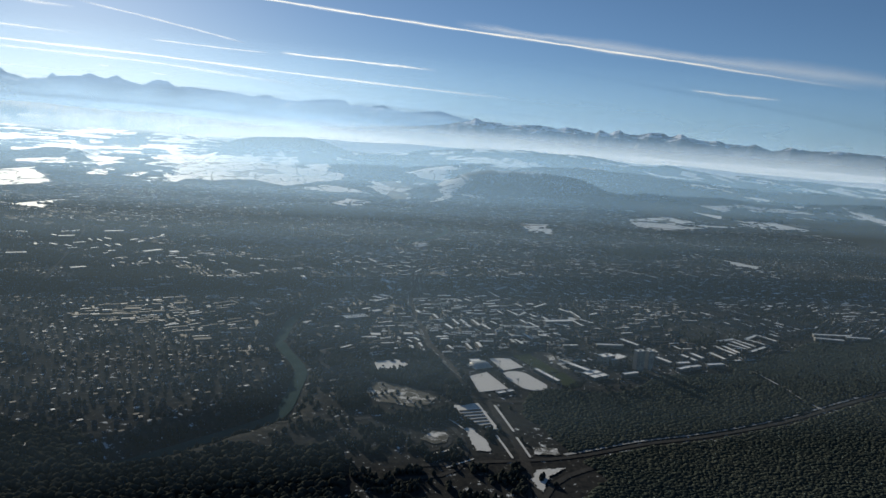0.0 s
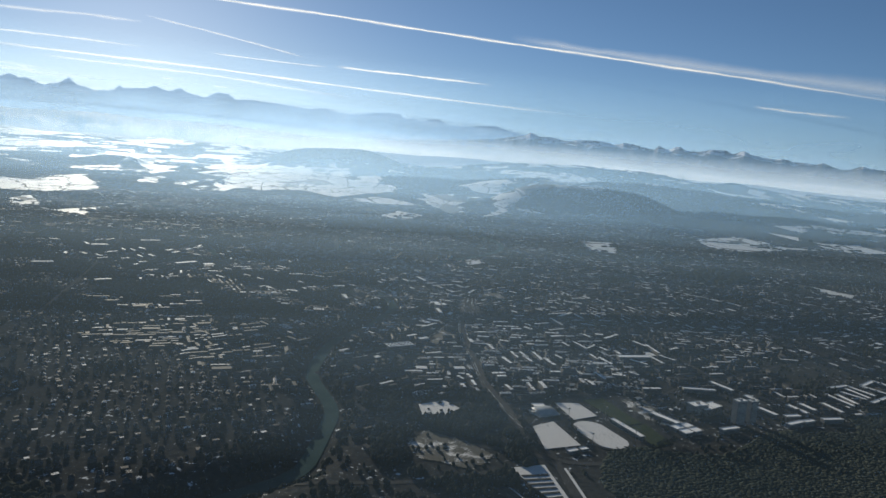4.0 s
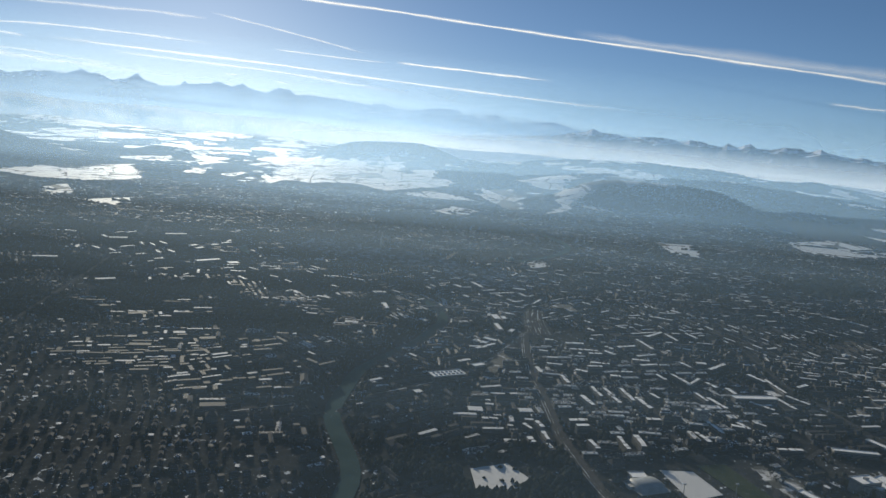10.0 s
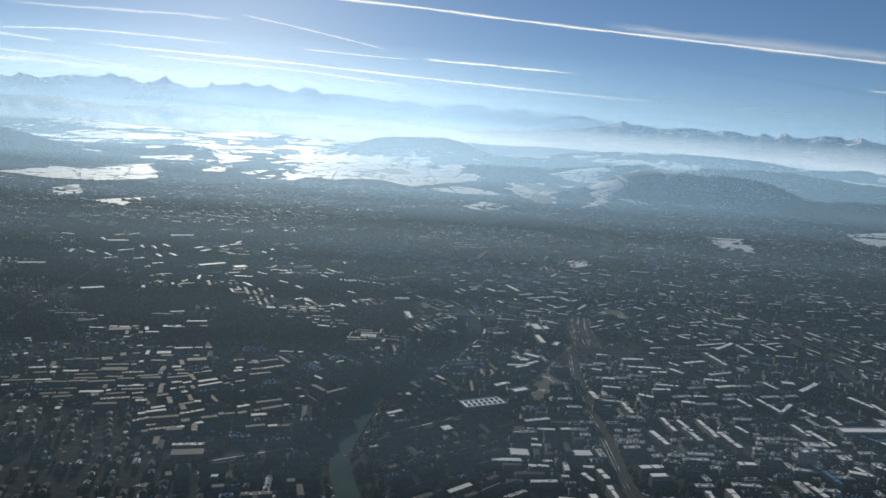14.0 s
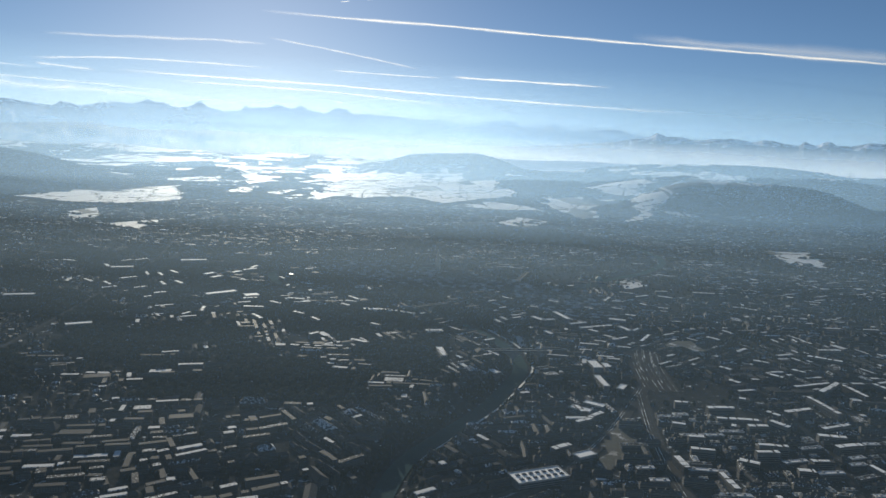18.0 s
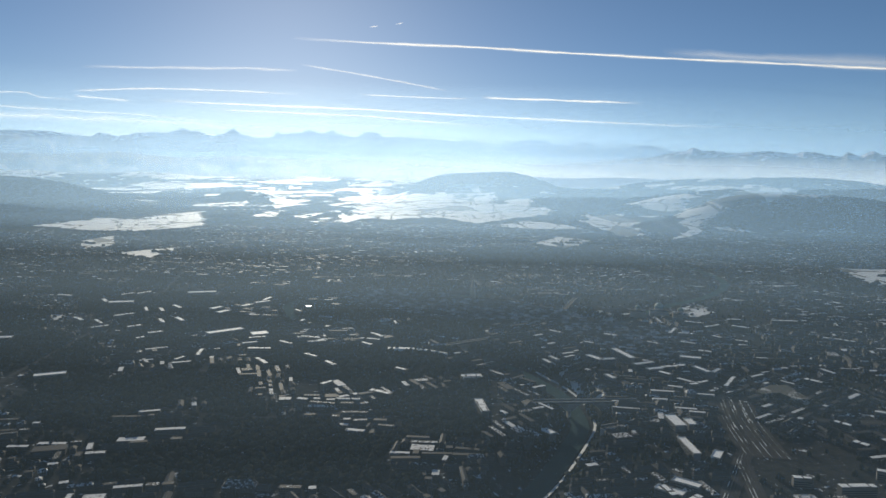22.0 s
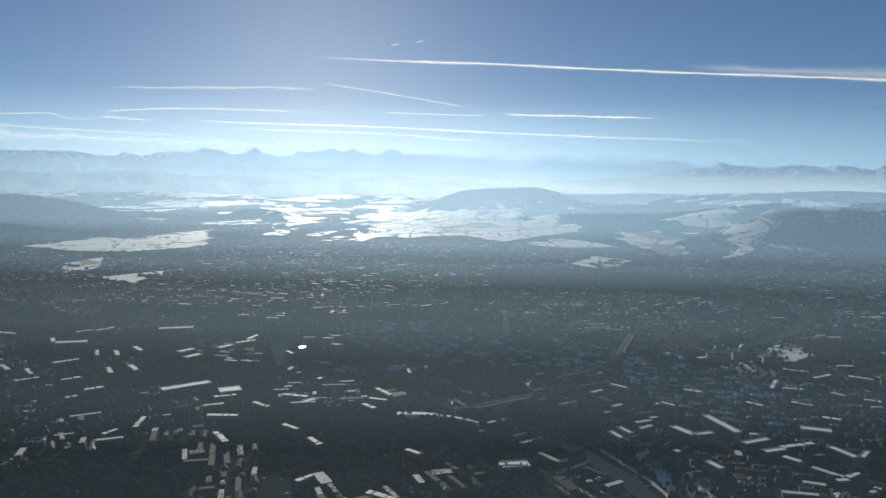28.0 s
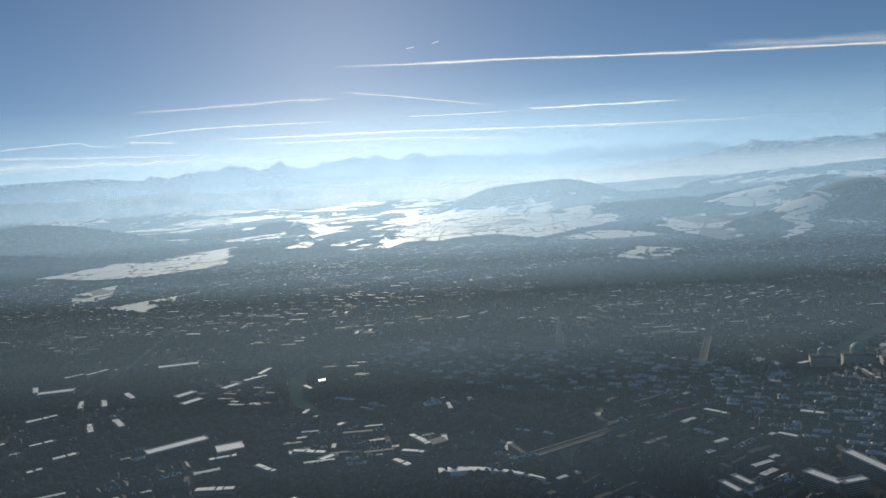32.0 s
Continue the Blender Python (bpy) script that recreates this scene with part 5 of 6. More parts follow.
flat("car_park", LOT, 0.08, MAT_PITCH, "car park under snow with rows of bays", "car park")
for i in range(6):
    y = 120.4 - i * 1.35
    x0 = max(35.6, 35.6 + (117.5 - y) * 0.45)
    flat("parking_row", [(x0, y - 0.35), (39.8, y + 0.1), (39.8, y - 0.35), (x0 + 0.1, y - 0.8)], 0.15, MAT_ASPHALT, "dark row of cars parked in the snow", "parking row", kind="stuff", rise=0.1)


MAT_BLOCK = plain_material("grey_panels", (0.12, 0.12, 0.118), (0.2, 0.195, 0.185), 3.0, 0.85, gloss=0.1)


def hall(x, y, turn, length, width, height, label, roof=None, name="hall", wall=None):
    """A flat-roofed building: walls, roof slab with snow, parapets."""
    top = tagged(new(name), label, "building")
    top.matrix_basis = Matrix.Translation((x, y, float(land(x, y)))) @ Matrix.Rotation(radians(turn), 4, "Z")
    body = part("wall", box(bmesh.new(), -length / 2, -width / 2, -0.3, length / 2, width / 2, height), wall or MAT_BLOCK, top)
    for i in range(max(1, int((height - 0.1) / 0.24))):
        for s in (-1, 1):
            part("window_band", box(bmesh.new(), -length / 2 + 0.08, s * (width / 2 + 0.006) - 0.008, 0.12 + i * 0.24, length / 2 - 0.08, s * (width / 2 + 0.006) + 0.008, 0.22 + i * 0.24), MAT_PANE, body, "row of dark windows")
    part("roof", box(bmesh.new(), -length / 2 - 0.06, -width / 2 - 0.06, height, length / 2 + 0.06, width / 2 + 0.06, height + 0.06), roof or MAT_ROOF_SNOW, top)
    for s in (-1, 1):
        part("parapet", box(bmesh.new(), -length / 2 - 0.08, s * (width / 2 + 0.05) - 0.03, height + 0.03, length / 2 + 0.08, s * (width / 2 + 0.05) + 0.03, height + 0.13), MAT_CONCRETE, top)
        part("parapet", box(bmesh.new(), s * (length / 2 + 0.05) - 0.03, -width / 2, height + 0.03, s * (length / 2 + 0.05) + 0.03, width / 2, height + 0.13), MAT_CONCRETE, top)
    return top


def tower(x, y, turn, length, width, height, label):
    top = hall(x, y, turn, length, width, height, label, name="tower_block")
    part("lift_housing", box(bmesh.new(), -0.3, -0.25, height + 0.06, 0.3, 0.25, height + 0.4), MAT_CONCRETE, top)
    for i in range(int(height / 0.22)):
        part("balcony_band", box(bmesh.new(), -length / 2 + 0.1, -width / 2 - 0.07, 0.2 + i * 0.22, length / 2 - 0.1, -width / 2, 0.27 + i * 0.22), MAT_CONCRETE, top)
    return top


tower(83.5, 141.5, 12, 2.2, 1.3, 4.6, "tall grey slab tower block at the wood's edge")
tower(86.8, 142.6, 12, 1.6, 1.3, 4.2, "tall grey tower block beside its twin")
tower(64.5, 168, 17, 2.4, 0.9, 2.6, "grey high-rise slab among town houses")
tower(78, 146.5, 14, 3.4, 2.2, 1.9, "broad hospital block with a snowy flat roof")
SPORT_HALLS = (
    (59.6, 137.3, 106, 8.2, 0.9, 0.7, "long grandstand with a snow-covered roof"),
    (69.6, 138.2, 22, 2.1, 1.7, 0.6, "low hall with a snowy flat roof"),
    (71.8, 139, 22, 2.0, 1.7, 0.6, "low hall with a snowy flat roof"),
    (70.3, 136.2, 22, 2.1, 1.7, 0.6, "low hall with a snowy flat roof"),
    (72.5, 137, 22, 2.0, 1.7, 0.6, "low hall with a snowy flat roof"),
    (79.5, 178.9, 5, 8.4, 1.6, 1.3, "long grey office block with a bright flat roof"),
    (80.7, 147, 28, 5.2, 2.6, 1.3, "broad school building with a snowy flat roof"),
    (69, 142, 118, 6.0, 1.2, 0.8, "long low school building under snow"),
    (46.5, 147.5, 5, 2.2, 1.6, 0.6, "small clubhouse under snow"),
    (46.5, 128.5, 20, 2.0, 0.9, 0.35, "row of changing huts with white roofs"),)
RIVER_HALLS = (
    (48.6, 129.2, 20, 1.4, 0.9, 0.35, "changing hut with a white roof"),
    (24, 183.6, 22, 6.4, 2.6, 0.9, "large hall with skylights in its snowy roof"),
    (30.5, 190, 30, 2.6, 1.3, 0.8, "white-roofed shed beside the railway"),
    (33, 205.5, -35, 3.0, 1.2, 0.9, "depot with a white roof"),
    (35.4, 207.6, -35, 3.0, 1.2, 0.9, "depot with a white roof"),
    (-39, 273, 42, 7.5, 1.8, 0.9, "long factory with a white roof"),
    (-31.5, 271.8, 30, 3.2, 2.6, 0.9, "square hall with a white roof"),
    (-46, 292, 60, 3.4, 1.4, 0.9, "white-roofed factory hall beside others"),
    (-49, 296, 60, 3.4, 1.4, 0.9, "white-roofed factory hall beside others"),)
EAST_HALLS = (
    (-43, 300, 60, 3.2, 1.2, 0.9, "white-roofed factory hall beside others"),
    (-60, 316, 20, 7, 1.6, 0.9, "wide exhibition hall with a white roof"),
    (-74, 300, 20, 5.5, 1.8, 0.9, "wide exhibition hall with a white roof"),
    (-80, 262, 18, 6, 1.5, 0.9, "warehouse with a white roof"),
    (-66, 285, 20, 4, 1.3, 0.8, "low white-roofed hall in the suburb"),
    (-56, 240, 28, 4.5, 1.4, 0.9, "low white-roofed hall in the suburb"),
    (-22, 270, 20, 2.4, 1.2, 0.8, "plain white-roofed block of flats"),
    (-18, 268, 50, 2.0, 1.0, 0.8, "plain white-roofed block of flats"),
    (21.9, 226.3, -55, 2.7, 1.2, 0.8, "white-roofed house on the river bank"),
    (13, 231.5, -80, 5.5, 1.1, 0.9, "plain white-roofed block of flats"),)
for spec in SPORT_HALLS + RIVER_HALLS + EAST_HALLS + QUARTER_SITES:
    hall(*spec)
for tx, ty, turn, length in TERRACES:
    hall(tx, ty, turn, length, 0.85, 0.55, "long low terrace of houses under a white roof", name="terrace")
for tx, ty, turn, length in SLABS:
    hall(tx, ty, turn, length, 1.0, 0.8, "plain slab of flats with a white flat roof", name="apartment_block")


def row_block(x, y, turn, length, number):
    """A long block of flats: plastered walls, window rows, dark roof with several sheets of snow left on it."""
    wide, high = 0.72 + 0.1 * (number % 3), 0.85 + 0.13 * (number % 4)
    top = tagged(new("apartment_row"), "long block of flats with broken snow along its roof", "building", "blocks of flats in the inner quarters")
    top.matrix_basis = Matrix.Translation((x, y, float(land(x, y)))) @ Matrix.Rotation(radians(turn), 4, "Z")
    body = part("wall", box(bmesh.new(), -length / 2, -wide / 2, -0.3, length / 2, wide / 2, high), MAT_PLASTER, top)
    for i in range(3):
        for side in (-1, 1):
            part("window_band", box(bmesh.new(), -length / 2 + 0.08, side * (wide / 2 + 0.005) - 0.007, 0.14 + i * 0.25, length / 2 - 0.08, side * (wide / 2 + 0.005) + 0.007, 0.26 + i * 0.25), MAT_PANE, body, "row of dark windows")
    part("roof", box(bmesh.new(), -length / 2 - 0.05, -wide / 2 - 0.05, high, length / 2 + 0.05, wide / 2 + 0.05, high + 0.05), MAT_TILE, top)
    at, k = -length / 2, number
    while at < length / 2 - 0.25:
        long = min((0.7, 1.5, 1.0, 2.1)[k % 4], length / 2 - at)
        part("snow_sheet", box(bmesh.new(), at + 0.04, -wide / 2 + 0.04 + 0.1 * (k % 2), high + 0.05, at + long - 0.04, wide / 2 - 0.02 - 0.12 * (k % 3 == 1), high + 0.085), MAT_ROOF_SNOW, top, "white sheet of snow")
        at, k = at + long + (0.12, 0.3, 0.16)[k % 3], k + 1
    return top


MAT_TILE = plain_material("dark_roofing", (0.05, 0.048, 0.047), (0.1, 0.092, 0.085), 5.0, 0.8, gloss=0.05)
for number, site in enumerate(ROWS):
    row_block(*site[:3], min(site[3], 4.2) if site[0] < 16 else site[3], number)
MAT_ICE = plain_material("wet_icy_roof", (0.3, 0.32, 0.34), (0.5, 0.52, 0.54), 1.0, 0.16, gloss=0.9, bump=0.08)
for spec in ((-28.6, 305.3, 20, 2.2, 1.8, 0.6, "wet icy roof gleaming in the sun"), (-16.6, 292.0, -28, 3.4, 1.0, 0.6, "wet icy roof gleaming in the sun"), (-29.6, 306.8, 10, 0.6, 0.5, 0.8, "wet icy roof gleaming in the sun")):
    hall(*spec, roof=MAT_ICE)
arc = [(-4.5 + 11.5 * i / 10, 264.6 + 0.6 * math.sin(i / 10 * 3.1) - 3.0 * (i / 10) ** 2) for i in range(11)]
flat("curved_hall", arc + [(x + 0.2, y - 1.3 + 0.08 * i) for i, (x, y) in reversed(list(enumerate(arc)))], 0.0, MAT_ROOF_SNOW, "long curved hall with a white roof above the river", "building", kind="", rise=0.6)

# ---- trees in the town, on the slopes and along the tracks ----
tr = np.random.default_rng(5)
tx, ty = tr.uniform(-230, 330, 30000), tr.uniform(120, 520, 30000)
ok = ((ty - 300) / 280) ** 2 + ((tx - 60) / 310) ** 2 < 0.85
for poly in [o for _, o in MEADOWS] + [SPORT, LOT, OLD_TOWN, STATION, WEDGE]:
    ok &= ~inside(tx, ty, poly)
for w, line in ROADS:
    ok &= line_gap(tx, ty, line) > w / 2 + 0.2
ok &= (line_gap(tx, ty, RIVER) > 2.2) & (line_gap(tx, ty, RAIL) > 1.1) & (line_gap(tx, ty, RAIL_EAST) > 1.1) & (line_gap(tx, ty, YARD) > 3.2)
px, py = tr.uniform(-200, 300, 90000), tr.uniform(125, 520, 90000)
grove = (ripple(px, py, 13, 8) < -0.58) & (((py - 300) / 280) ** 2 + ((px - 60) / 310) ** 2 < 0.8) & (line_gap(px, py, RIVER) > 2.2) & (line_gap(px, py, YARD) > 3.2) & (line_gap(px, py, RAIL) > 1.1)
for poly in [o for _, o in MEADOWS] + [SPORT, LOT, OLD_TOWN, STATION, WEDGE]:
    grove &= ~inside(px, py, poly)
crowns("park_trees", px[grove], py[grove], 0.42, 0.95, "bare trees of the parks and avenues", MAT_WOOD, tr, "trees")
crowns("town_trees", tx[ok], ty[ok], 0.38, 0.85, "bare dark garden and street trees between the houses", MAT_WOOD, tr, "trees")
sx, sy = tr.uniform(-60, 160, 60000), tr.uniform(100, 430, 60000)
gap = line_gap(sx, sy, RIVER)
ok = (gap > 2.0) & (gap < 4.6) & (ripple(sx, sy, 9, 2) > -0.35) & ((sx < 50) | (ripple(sx, sy, 9, 2) > 0.12))
crowns("river_bank_trees", sx[ok], sy[ok], 0.45, 1.0, "bare trees on the steep river banks", MAT_WOOD, tr, "trees")
sx, sy = tr.uniform(14, 39, 5000), tr.uniform(117, 156, 5000)
ok = (ripple(sx, sy, 4, 7) > 0.02) & (line_gap(sx, sy, RAIL) > 1.2) & ~inside(sx, sy, LOT)
for w, line in ROADS:
    ok &= line_gap(sx, sy, line) > w / 2 + 0.3
ok &= ~inside(sx, sy, [(23, 147), (29.6, 151), (31.7, 145), (29.2, 142), (23.4, 141.5)]) & ~inside(sx, sy, [(20, 122), (30, 119), (36, 126), (33, 132), (24, 138), (19, 133)])
crowns("hollow_trees", sx[ok], sy[ok], 0.5, 1.3, "bare trees round the road slopes and the railway", MAT_WOOD, tr, "trees")

ex, ey = tr.uniform(-110, 14, 26000), tr.uniform(205, 345, 26000)
ok = (ripple(ex, ey, 9, 6) <= 0.1) & (line_gap(ex, ey, RIVER) > 2.4) & ~inside(ex, ey, OLD_TOWN) & clear_of_blocks(ex, ey, 0.4) & (line_gap(ex, ey, RAIL_EAST) > 1.2)
for w, line in ROADS:
    ok &= line_gap(ex, ey, line) > w / 2 + 0.25
crowns("east_bank_wood", ex[ok], ey[ok], 0.55, 0.9, "dark bare woods and parks on the eastern bank", MAT_WOOD, tr, "trees")

# ---- the mast on the far hill ----
mast = tagged(new("radio_mast"), "slim grey radio mast on a wooded hill", "mast")
mast.matrix_basis = Matrix.Translation((531, 1020, float(land(531, 1020))))
bm = bmesh.new()
bmesh.ops.create_cone(bm, cap_ends=True, segments=10, radius1=1.1, radius2=0.7, depth=6, matrix=Matrix.Translation((0, 0, 3)))
part("shaft", bm, MAT_CONCRETE, mast)
bm = bmesh.new()
bmesh.ops.create_cone(bm, cap_ends=True, segments=14, radius1=1.5, radius2=1.9, depth=1.3, matrix=Matrix.Translation((0, 0, 6.4)))
part("platform", bm, MAT_CONCRETE, mast)
bm = bmesh.new()
bmesh.ops.create_cone(bm, cap_ends=True, segments=8, radius1=0.35, radius2=0.12, depth=3.4, matrix=Matrix.Translation((0, 0, 8.6)))
part("antenna", bm, MAT_STEEL, mast)

# ---- the domed parliament and the minster ----
MAT_COPPER = plain_material("green_copper", (0.09, 0.14, 0.12), (0.14, 0.19, 0.16), 4.0, 0.6)
hallway = tagged(new("parliament_house"), "broad sandstone parliament house with green copper domes", "palace")
hallway.matrix_basis = Matrix.Translation((57, 304, float(land(57, 304)))) @ Matrix.Rotation(radians(-12), 4, "Z")
for u, w, h in ((-5, 3.6, 1.2), (0, 4.4, 1.6), (5, 3.6, 1.2)):
    part("wing", box(bmesh.new(), u - w / 2, -1.1, -0.3, u + w / 2, 1.1, h), MAT_STONE, hallway)
    part("roof", box(bmesh.new(), u - w / 2 - 0.06, -1.16, h, u + w / 2 + 0.06, 1.16, h + 0.2), MAT_ROOF_OWN, hallway)
for u, size, h in ((-5, 0.7, 1.35), (0, 1.15, 1.75), (5, 0.7, 1.35)):
    bm = bmesh.new()
    bmesh.ops.create_cone(bm, cap_ends=True, segments=12, radius1=size, radius2=size, depth=0.6, matrix=Matrix.Translation((u, 0, h + 0.3)))
    part("drum", bm, MAT_STONE, hallway)
    bm = bmesh.new()
    bmesh.ops.create_uvsphere(bm, u_segments=14, v_segments=8, radius=size, matrix=Matrix.Translation((u, 0, h + 0.6)))
    part("dome", bm, MAT_COPPER, hallway)
    bm = bmesh.new()
    bmesh.ops.create_cone(bm, cap_ends=True, segments=8, radius1=0.16, radius2=0.05, depth=0.9, matrix=Matrix.Translation((u, 0, h + 0.6 + size + 0.3)))
    part("lantern", bm, MAT_COPPER, hallway)
church = tagged(new("minster"), "late gothic sandstone minster with one tall pointed spire", "church")
church.matrix_basis = Matrix.Translation((9, 318, float(land(9, 318)))) @ Matrix.Rotation(radians(-17), 4, "Z")
part("nave", box(bmesh.new(), -3.2, -0.9, -0.3, 2.4, 0.9, 1.5), MAT_STONE, church)
bm = bmesh.new()
v = [bm.verts.new(q) for q in ((-3.25, -1, 1.5), (2.45, -1, 1.5), (2.45, 1, 1.5), (-3.25, 1, 1.5), (-3.25, 0, 2.3), (2.45, 0, 2.3))]
for q in ((0, 1, 5, 4), (2, 3, 4, 5), (1, 2, 5), (3, 0, 4), (3, 2, 1, 0)):
    bm.faces.new([v[i] for i in q])
part("roof", bm, MAT_ROOF_OWN, church)
part("tower", box(bmesh.new(), 2.4, -0.6, -0.3, 3.6, 0.6, 3.9), MAT_STONE, church)
bm = bmesh.new()
bmesh.ops.create_cone(bm, cap_ends=True, segments=8, radius1=0.6, radius2=0.04, depth=3.2, matrix=Matrix.Translation((3, 0, 5.5)))
part("spire", bm, MAT_STONE, church)

# ---- floodlights and single trees about the sports ground ----
def floodlight(x, y):
    top = tagged(new("floodlight_mast"), "slim steel floodlight mast beside the stadium field", "mast", "floodlights of the stadium")
    top.matrix_basis = Matrix.Translation((x, y, float(land(x, y))))
    bm = bmesh.new()
    bmesh.ops.create_cone(bm, cap_ends=True, segments=8, radius1=0.06, radius2=0.03, depth=1.9, matrix=Matrix.Translation((0, 0, 0.95)))
    part("pole", bm, MAT_STEEL, top)
    part("lamp_head", box(bmesh.new(), -0.2, -0.05, 1.85, 0.2, 0.05, 2.05), MAT_CONCRETE, top)


for x, y in ((51, 131.5), (59.3, 133), (50.8, 142.8), (58.2, 143.5)):
    floodlight(x, y)


def bare_tree(seed, label):
    """A leafless tree: tapered trunk, limbs and a loose crown of many twig clumps."""
    r = random.Random(seed)
    top = tagged(new("tree"), label, "tree", "trees about the sports ground")
    bm = bmesh.new()
    bmesh.ops.create_cone(bm, cap_ends=True, segments=7, radius1=0.06, radius2=0.03, depth=0.7, matrix=Matrix.Translation((0, 0, 0.35)))
    for i in range(6):
        a, lean = i * 1.05 + r.random(), r.uniform(25, 55)
        m = Matrix.Translation((0, 0, r.uniform(0.4, 0.65))) @ Matrix.Rotation(a, 4, "Z") @ Matrix.Rotation(radians(lean), 4, "X") @ Matrix.Translation((0, 0, 0.25))
        bmesh.ops.create_cone(bm, cap_ends=False, segments=5, radius1=0.022, radius2=0.008, depth=0.5, matrix=m)
    part("trunk", bm, MAT_WOOD, top)
    bm = bmesh.new()
    for _ in range(90):
        d = Vector((r.gauss(0, 1), r.gauss(0, 1), r.gauss(0, 0.8))).normalized() * r.uniform(0.2, 0.5)
        c = Vector((0, 0, 0.95)) + d
        q = [c + Vector((r.uniform(-1, 1), r.uniform(-1, 1), r.uniform(-1, 1))) * 0.11 for _ in range(4)]
        vs = [bm.verts.new(k) for k in q]
        for f in ((0, 1, 2), (0, 2, 3), (0, 3, 1), (1, 3, 2)):
            bm.faces.new([vs[k] for k in f])
    part("crown", bm, MAT_WOOD, top)
    return top


kinds = [bare_tree(k, "bare winter tree with a loose dark crown") for k in range(4)]
spots = []
for k in range(90):
    a, b = random.choice(((( 40.8, 126), (41.2, 146)), ((49.6, 129), (49.4, 147)), ((59.8, 128.5), (67, 133)), ((66.5, 137), (66.8, 154)), ((48, 152), (60, 157)), ((70, 143), (90, 149)), ((24, 152), (33, 152)))) 
    s = random.random()
    spots.append((a[0] + (b[0] - a[0]) * s + random.gauss(0, 0.35), a[1] + (b[1] - a[1]) * s + random.gauss(0, 0.35)))
for k, (x, y) in enumerate(spots):
    m = Matrix.Translation((x, y, float(land(x, y)))) @ Matrix.Rotation(k * 2.4, 4, "Z") @ Matrix.Diagonal((1, 1, 0.85 + 0.3 * ((k * 37) % 10) / 10, 1))
    if k < 4:
        kinds[k].matrix_basis = m
    else:
        copy_thing(kinds[k % 4], m)


# ---- the road junction below the wood ----
for width, line, word in ((0.9, [(29.1, 117.2), (31.7, 116.5), (33.1, 113.9), (33.7, 109.6), (33.1, 103.8), (31.7, 99.9), (29.7, 97.0), (26.6, 95.5), (20, 95.8)], "curved slip road round the snowy loop"),
                          (0.6, [(27, 114), (30.2, 113), (31.5, 112.1), (31.9, 109.8), (31.1, 106.6), (29.5, 104.8), (26.5, 104.3)], "narrow inner loop of the slip road"),
                          (1.0, [(37.1, 83.6), (39.4, 88), (41.8, 92.2), (45.7, 94.8), (50, 95.9), (58, 98.5), (70, 103.5)], "slip road curving away from the main road"),
                          (0.7, [(41.1, 101.8), (40, 98.5), (38, 89.6), (36, 80)], "side road beside the main road")):
    strip("slip_road", line, width, 0.07, MAT_ASPHALT, word, "road")
for shape, word in (([(34.6, 112.7), (36, 112.3), (37, 106.4), (36.6, 103.3), (34.1, 103.8), (34.4, 108.1)], "snowy wedge between two slip roads"),
                    ([(39.8, 93.6), (42, 96.4), (46.6, 96.6), (42.9, 94.2), (40.3, 89.8), (39.7, 91)], "snowy triangle between slip road and main road"),
                    ([(44.3, 104.3), (48, 103.3), (47.5, 101), (43.3, 101.6)], "snowy bank at the wood's edge"),
                    ([(29, 112), (30.8, 111.2), (31, 109.5), (30.2, 107.4), (28, 106.6), (26, 109)], "snow inside the loop road")):
    draped("snowy_island", shape, 0.22, 0.12, MAT_TRACK if "bank" in word or "loop" in word else MAT_PITCH, word, "snow patch", 0.03)
for width, line in ((0.45, [(43.2, 122.6), (43.1, 116.3), (42.9, 110.5)]), (0.4, [(39.3, 109.2), (39.5, 104.7), (39.3, 100.6)]), (0.4, [(42.6, 108.2), (42.5, 104.5), (42.3, 100.6)]), (0.25, [(32.5, 117.5), (34.2, 114), (34.5, 112)]), (0.3, [(27, 103.4), (29.8, 103.8), (31, 105)]), (0.25, [(28, 98.5), (33, 101)])):
    strip("snow_verge", line, width, 0.11, MAT_PITCH, "strip of snow beside the road", "verge")

# the air dome over the indoor courts
dome = tagged(new("air_dome"), "low grey air-supported dome beside the snowy pitch", "dome")
dome.matrix_basis = Matrix.Translation((47, 145.6, float(land(47, 145.6)))) @ Matrix.Rotation(radians(18), 4, "Z")
bm = bmesh.new()
grid = [[bm.verts.new((-2.3 + 4.6 * i / 14, 2.0 * math.cos(math.pi * j / 10), -0.1 + 1.0 * math.sin(math.pi * j / 10) * (1 - (2 * i / 14 - 1) ** 6) ** 0.5)) for j in range(11)] for i in range(15)]
for i in range(14):
    for j in range(10):
        bm.faces.new((grid[i][j], grid[i + 1][j], grid[i + 1][j + 1], grid[i][j + 1]))
bmesh.ops.recalc_face_normals(bm, faces=bm.faces)
for f in bm.faces:
    f.smooth = True
part("membrane", bm, plain_material("grey_membrane", (0.2, 0.21, 0.21), (0.3, 0.31, 0.31), 1.0, 0.45), dome)
part("base_kerb", box(bmesh.new(), -2.4, -2.1, -0.1, 2.4, 2.1, 0.08), MAT_CONCRETE, dome)
part("entrance_lock", box(bmesh.new(), -2.9, -0.4, -0.1, -2.25, 0.4, 0.45), MAT_CONCRETE, dome)
draped("bank_wedge", [(26.1, 259.3), (28.3, 261.3), (28.4, 256.4), (29.1, 251.5), (30.2, 246.5), (29.5, 245.9), (28.1, 251.4), (27, 256.4)], 0.25, 0.22, MAT_PITCH, "white wedge of snow on the river bank", "snow patch", 0.02)
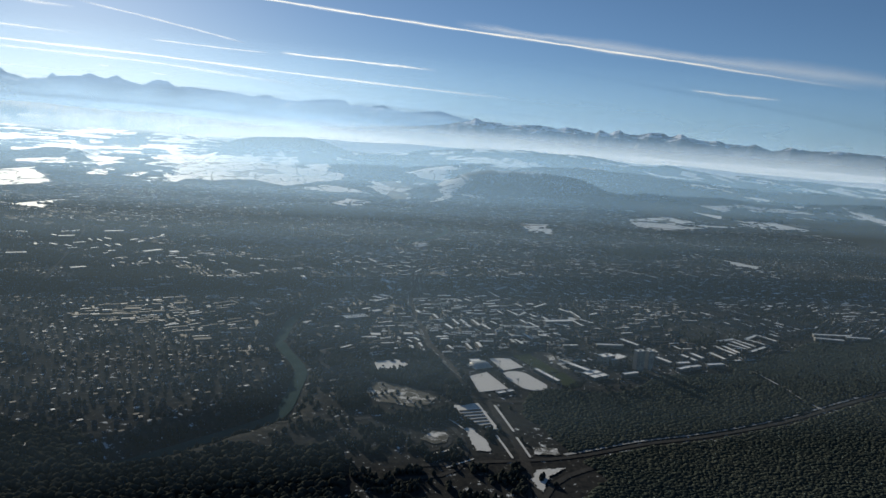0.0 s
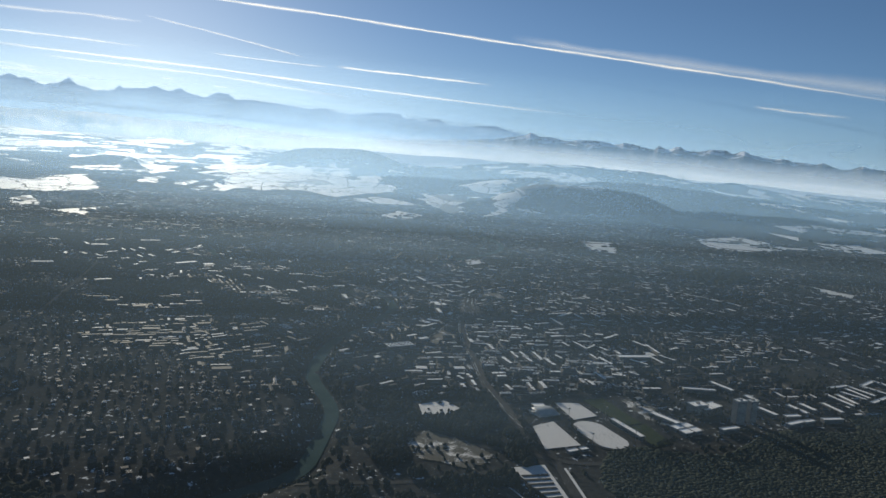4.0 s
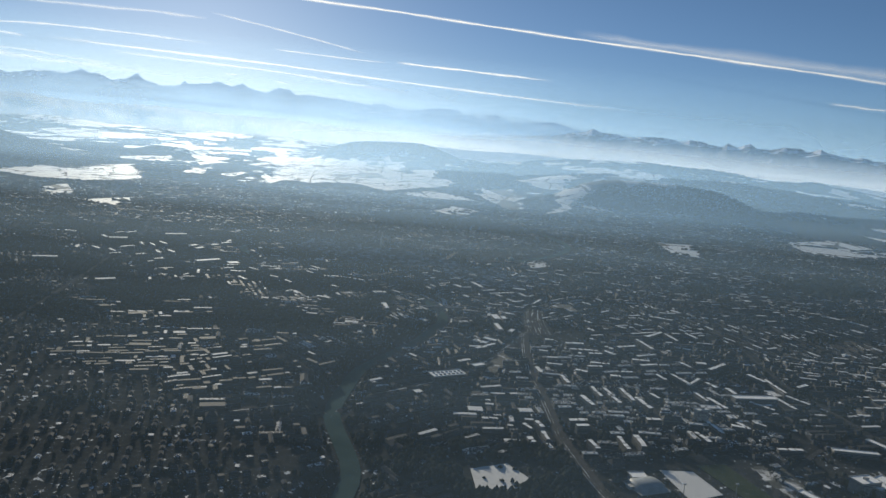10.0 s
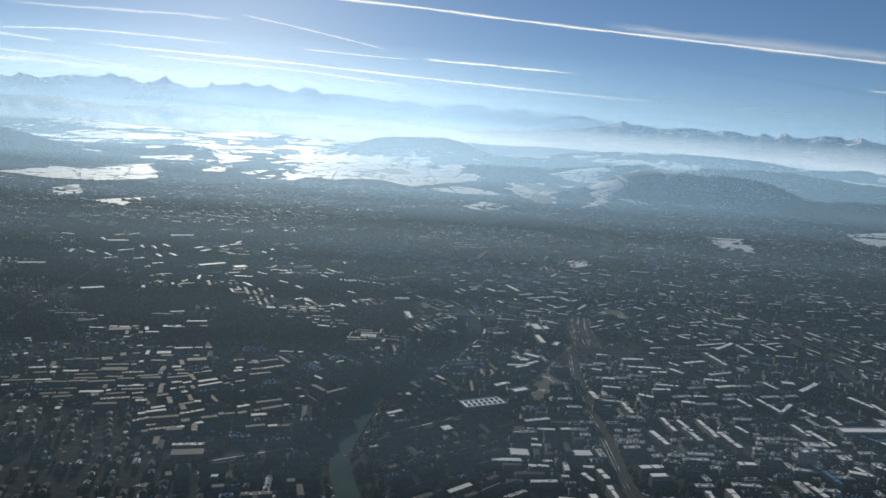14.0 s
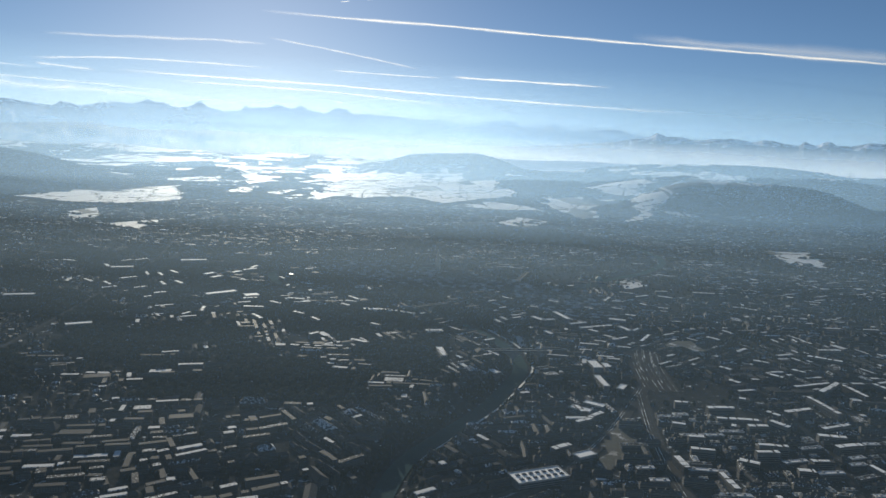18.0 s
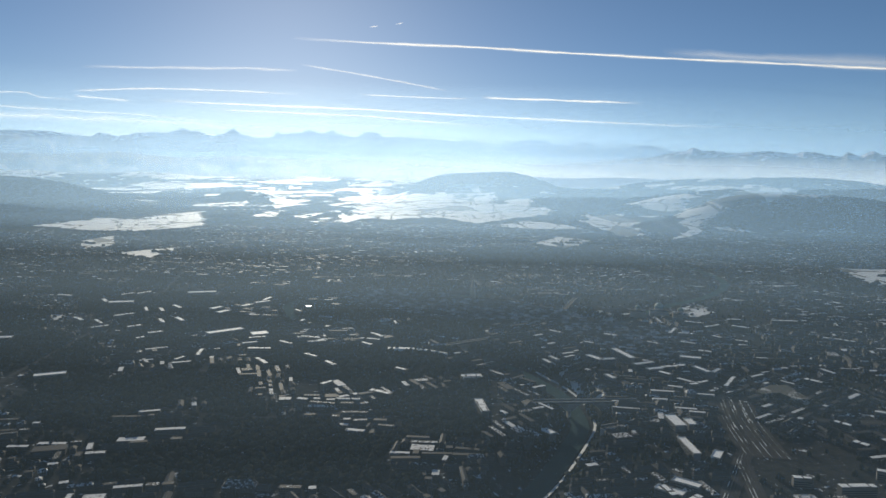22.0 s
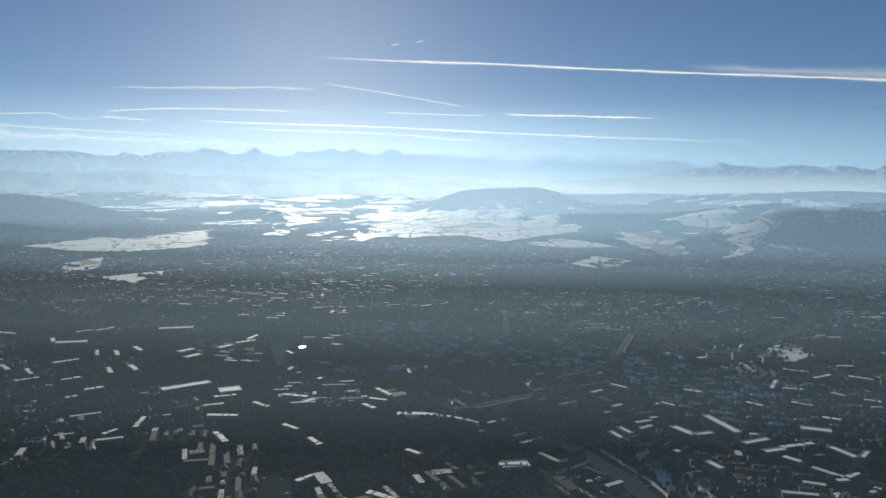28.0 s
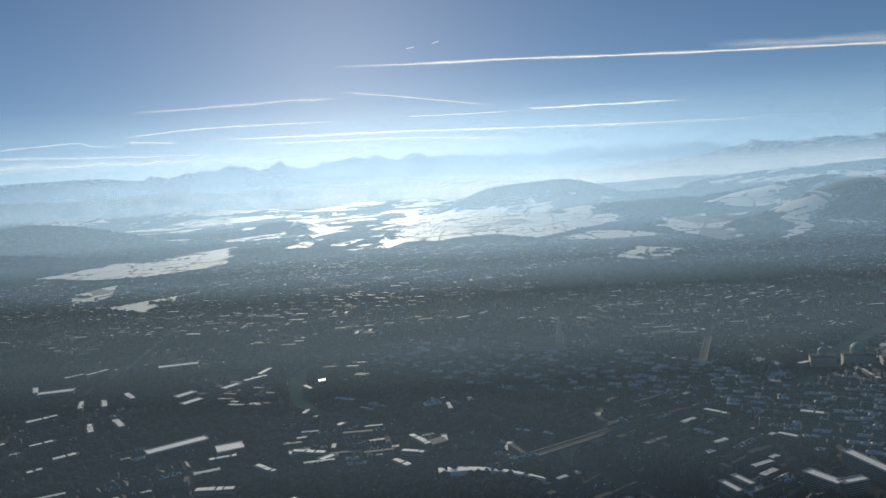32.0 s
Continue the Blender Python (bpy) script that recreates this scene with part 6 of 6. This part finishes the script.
draped("yard_snow", [(-43.1, 269.4), (-44.5, 273.2), (-40.8, 273.5), (-40.2, 277), (-37.4, 275.8), (-36.2, 278.9), (-34.6, 274.5), (-38.4, 271.7)], 0.4, 0.14, MAT_PITCH, "open yard under white snow", "snow patch", 0.03)
draped("playing_field", [(-86.6, 279), (-88.5, 283.9), (-83.1, 287.8), (-80.3, 286.5), (-79.7, 282.1), (-84.2, 281.1)], 0.5, 0.14, MAT_PITCH, "playing field under grey snow", "snow field", 0.03)
# snowy slopes of the river valley
for shape in ([(31, 240), (34.5, 243), (33, 250), (30, 247)], [(13, 283), (18, 277), (21, 279), (17, 286)], [(27, 283), (33, 288), (38, 296), (36, 299), (30, 293)], [(36, 305), (42, 300), (48, 303), (44, 310), (38, 312)]):
    draped("valley_snow", shape, 0.35, 0.14, MAT_TRACK, "patchy snow on the steep river bank", "snow patch", 0.06)
# the line through the western quarter and its sheds
strip("railway", [(52, 231), (75, 232), (100, 226), (130, 214), (170, 204), (230, 196)], 2.2, 0.08, MAT_GRAVEL, "railway on a brown gravel bed", "railway")
for off in (-0.7, -0.2, 0.4, 0.8):
    strip("rail_snow", [(x, y + off) for x, y in ((75, 232), (100, 226), (130, 214), (170, 204), (230, 196))], 0.12, 0.12, MAT_TRACK, "line of snow along the track bed", "track")

flat("station_hall", STATION, 0.0, snow_material("patchy_roof_snow", 0.16, 4.0, bright=0.7), "angular station hall with a snowy roof", "station", kind="", rise=0.9)
draped("rail_wedge", WEDGE, 0.35, 0.13, snow_material("thin_slope_snow", 0.22, 6.0, bright=0.7), "patchy snow between two railway lines", "snow patch", 0.04)
draped("park_lawn", PARK, 0.4, 0.14, snow_material("park_snow", 0.08, 2.0, bright=0.9), "terrace lawn under patchy snow", "snow patch", 0.06)

# rows of skylights on the roof of the large hall
big = [ob for ob in bpy.data.objects if ob.name.startswith("hall") and abs(ob.matrix_basis.translation.x - 24) < 0.1 and abs(ob.matrix_basis.translation.y - 183.6) < 0.1][0]
for i in range(7):
    for v in (-0.55, 0.5):
        part("skylight", box(bmesh.new(), -2.7 + i * 0.85, v - 0.2, 0.95, -2.25 + i * 0.85, v + 0.2, 1.06), MAT_PANE, big, "dark square skylight")

# bare trees and scrub on the slopes round the junction
jx, jy = tr.uniform(2, 43, 2600), tr.uniform(78, 118, 2600)
ok = (ripple(jx, jy, 3.2, 5) > 0.05) & (line_gap(jx, jy, RIDE) > 1.0) & ~inside(jx, jy, LOT)
for width, line in ((1.3, ROADS[0][1]), (0.9, [(29.1, 117.2), (31.7, 116.5), (33.1, 113.9), (33.7, 109.6), (33.1, 103.8), (31.7, 99.9), (29.7, 97), (26.6, 95.5), (20, 95.8)]), (1.0, [(37.1, 83.6), (39.4, 88), (41.8, 92.2), (45.7, 94.8)]), (0.6, [(27, 114), (31.5, 112.1), (31.9, 109.8), (31.1, 106.6), (26.5, 104.3)]), (1.4, [(39.4, 110), (39.4, 100)]), (2.4, [(36, 112), (35.5, 104)]), (2.0, [(41, 95.5), (45, 96.4)]), (2.2, [(29, 110), (29, 108)])):
    ok &= line_gap(jx, jy, line) > width / 2 + 0.35
crowns("junction_trees", jx[ok], jy[ok], 0.42, 1.0, "bare trees and scrub on the slopes round the road junction", MAT_WOOD, tr, "trees")
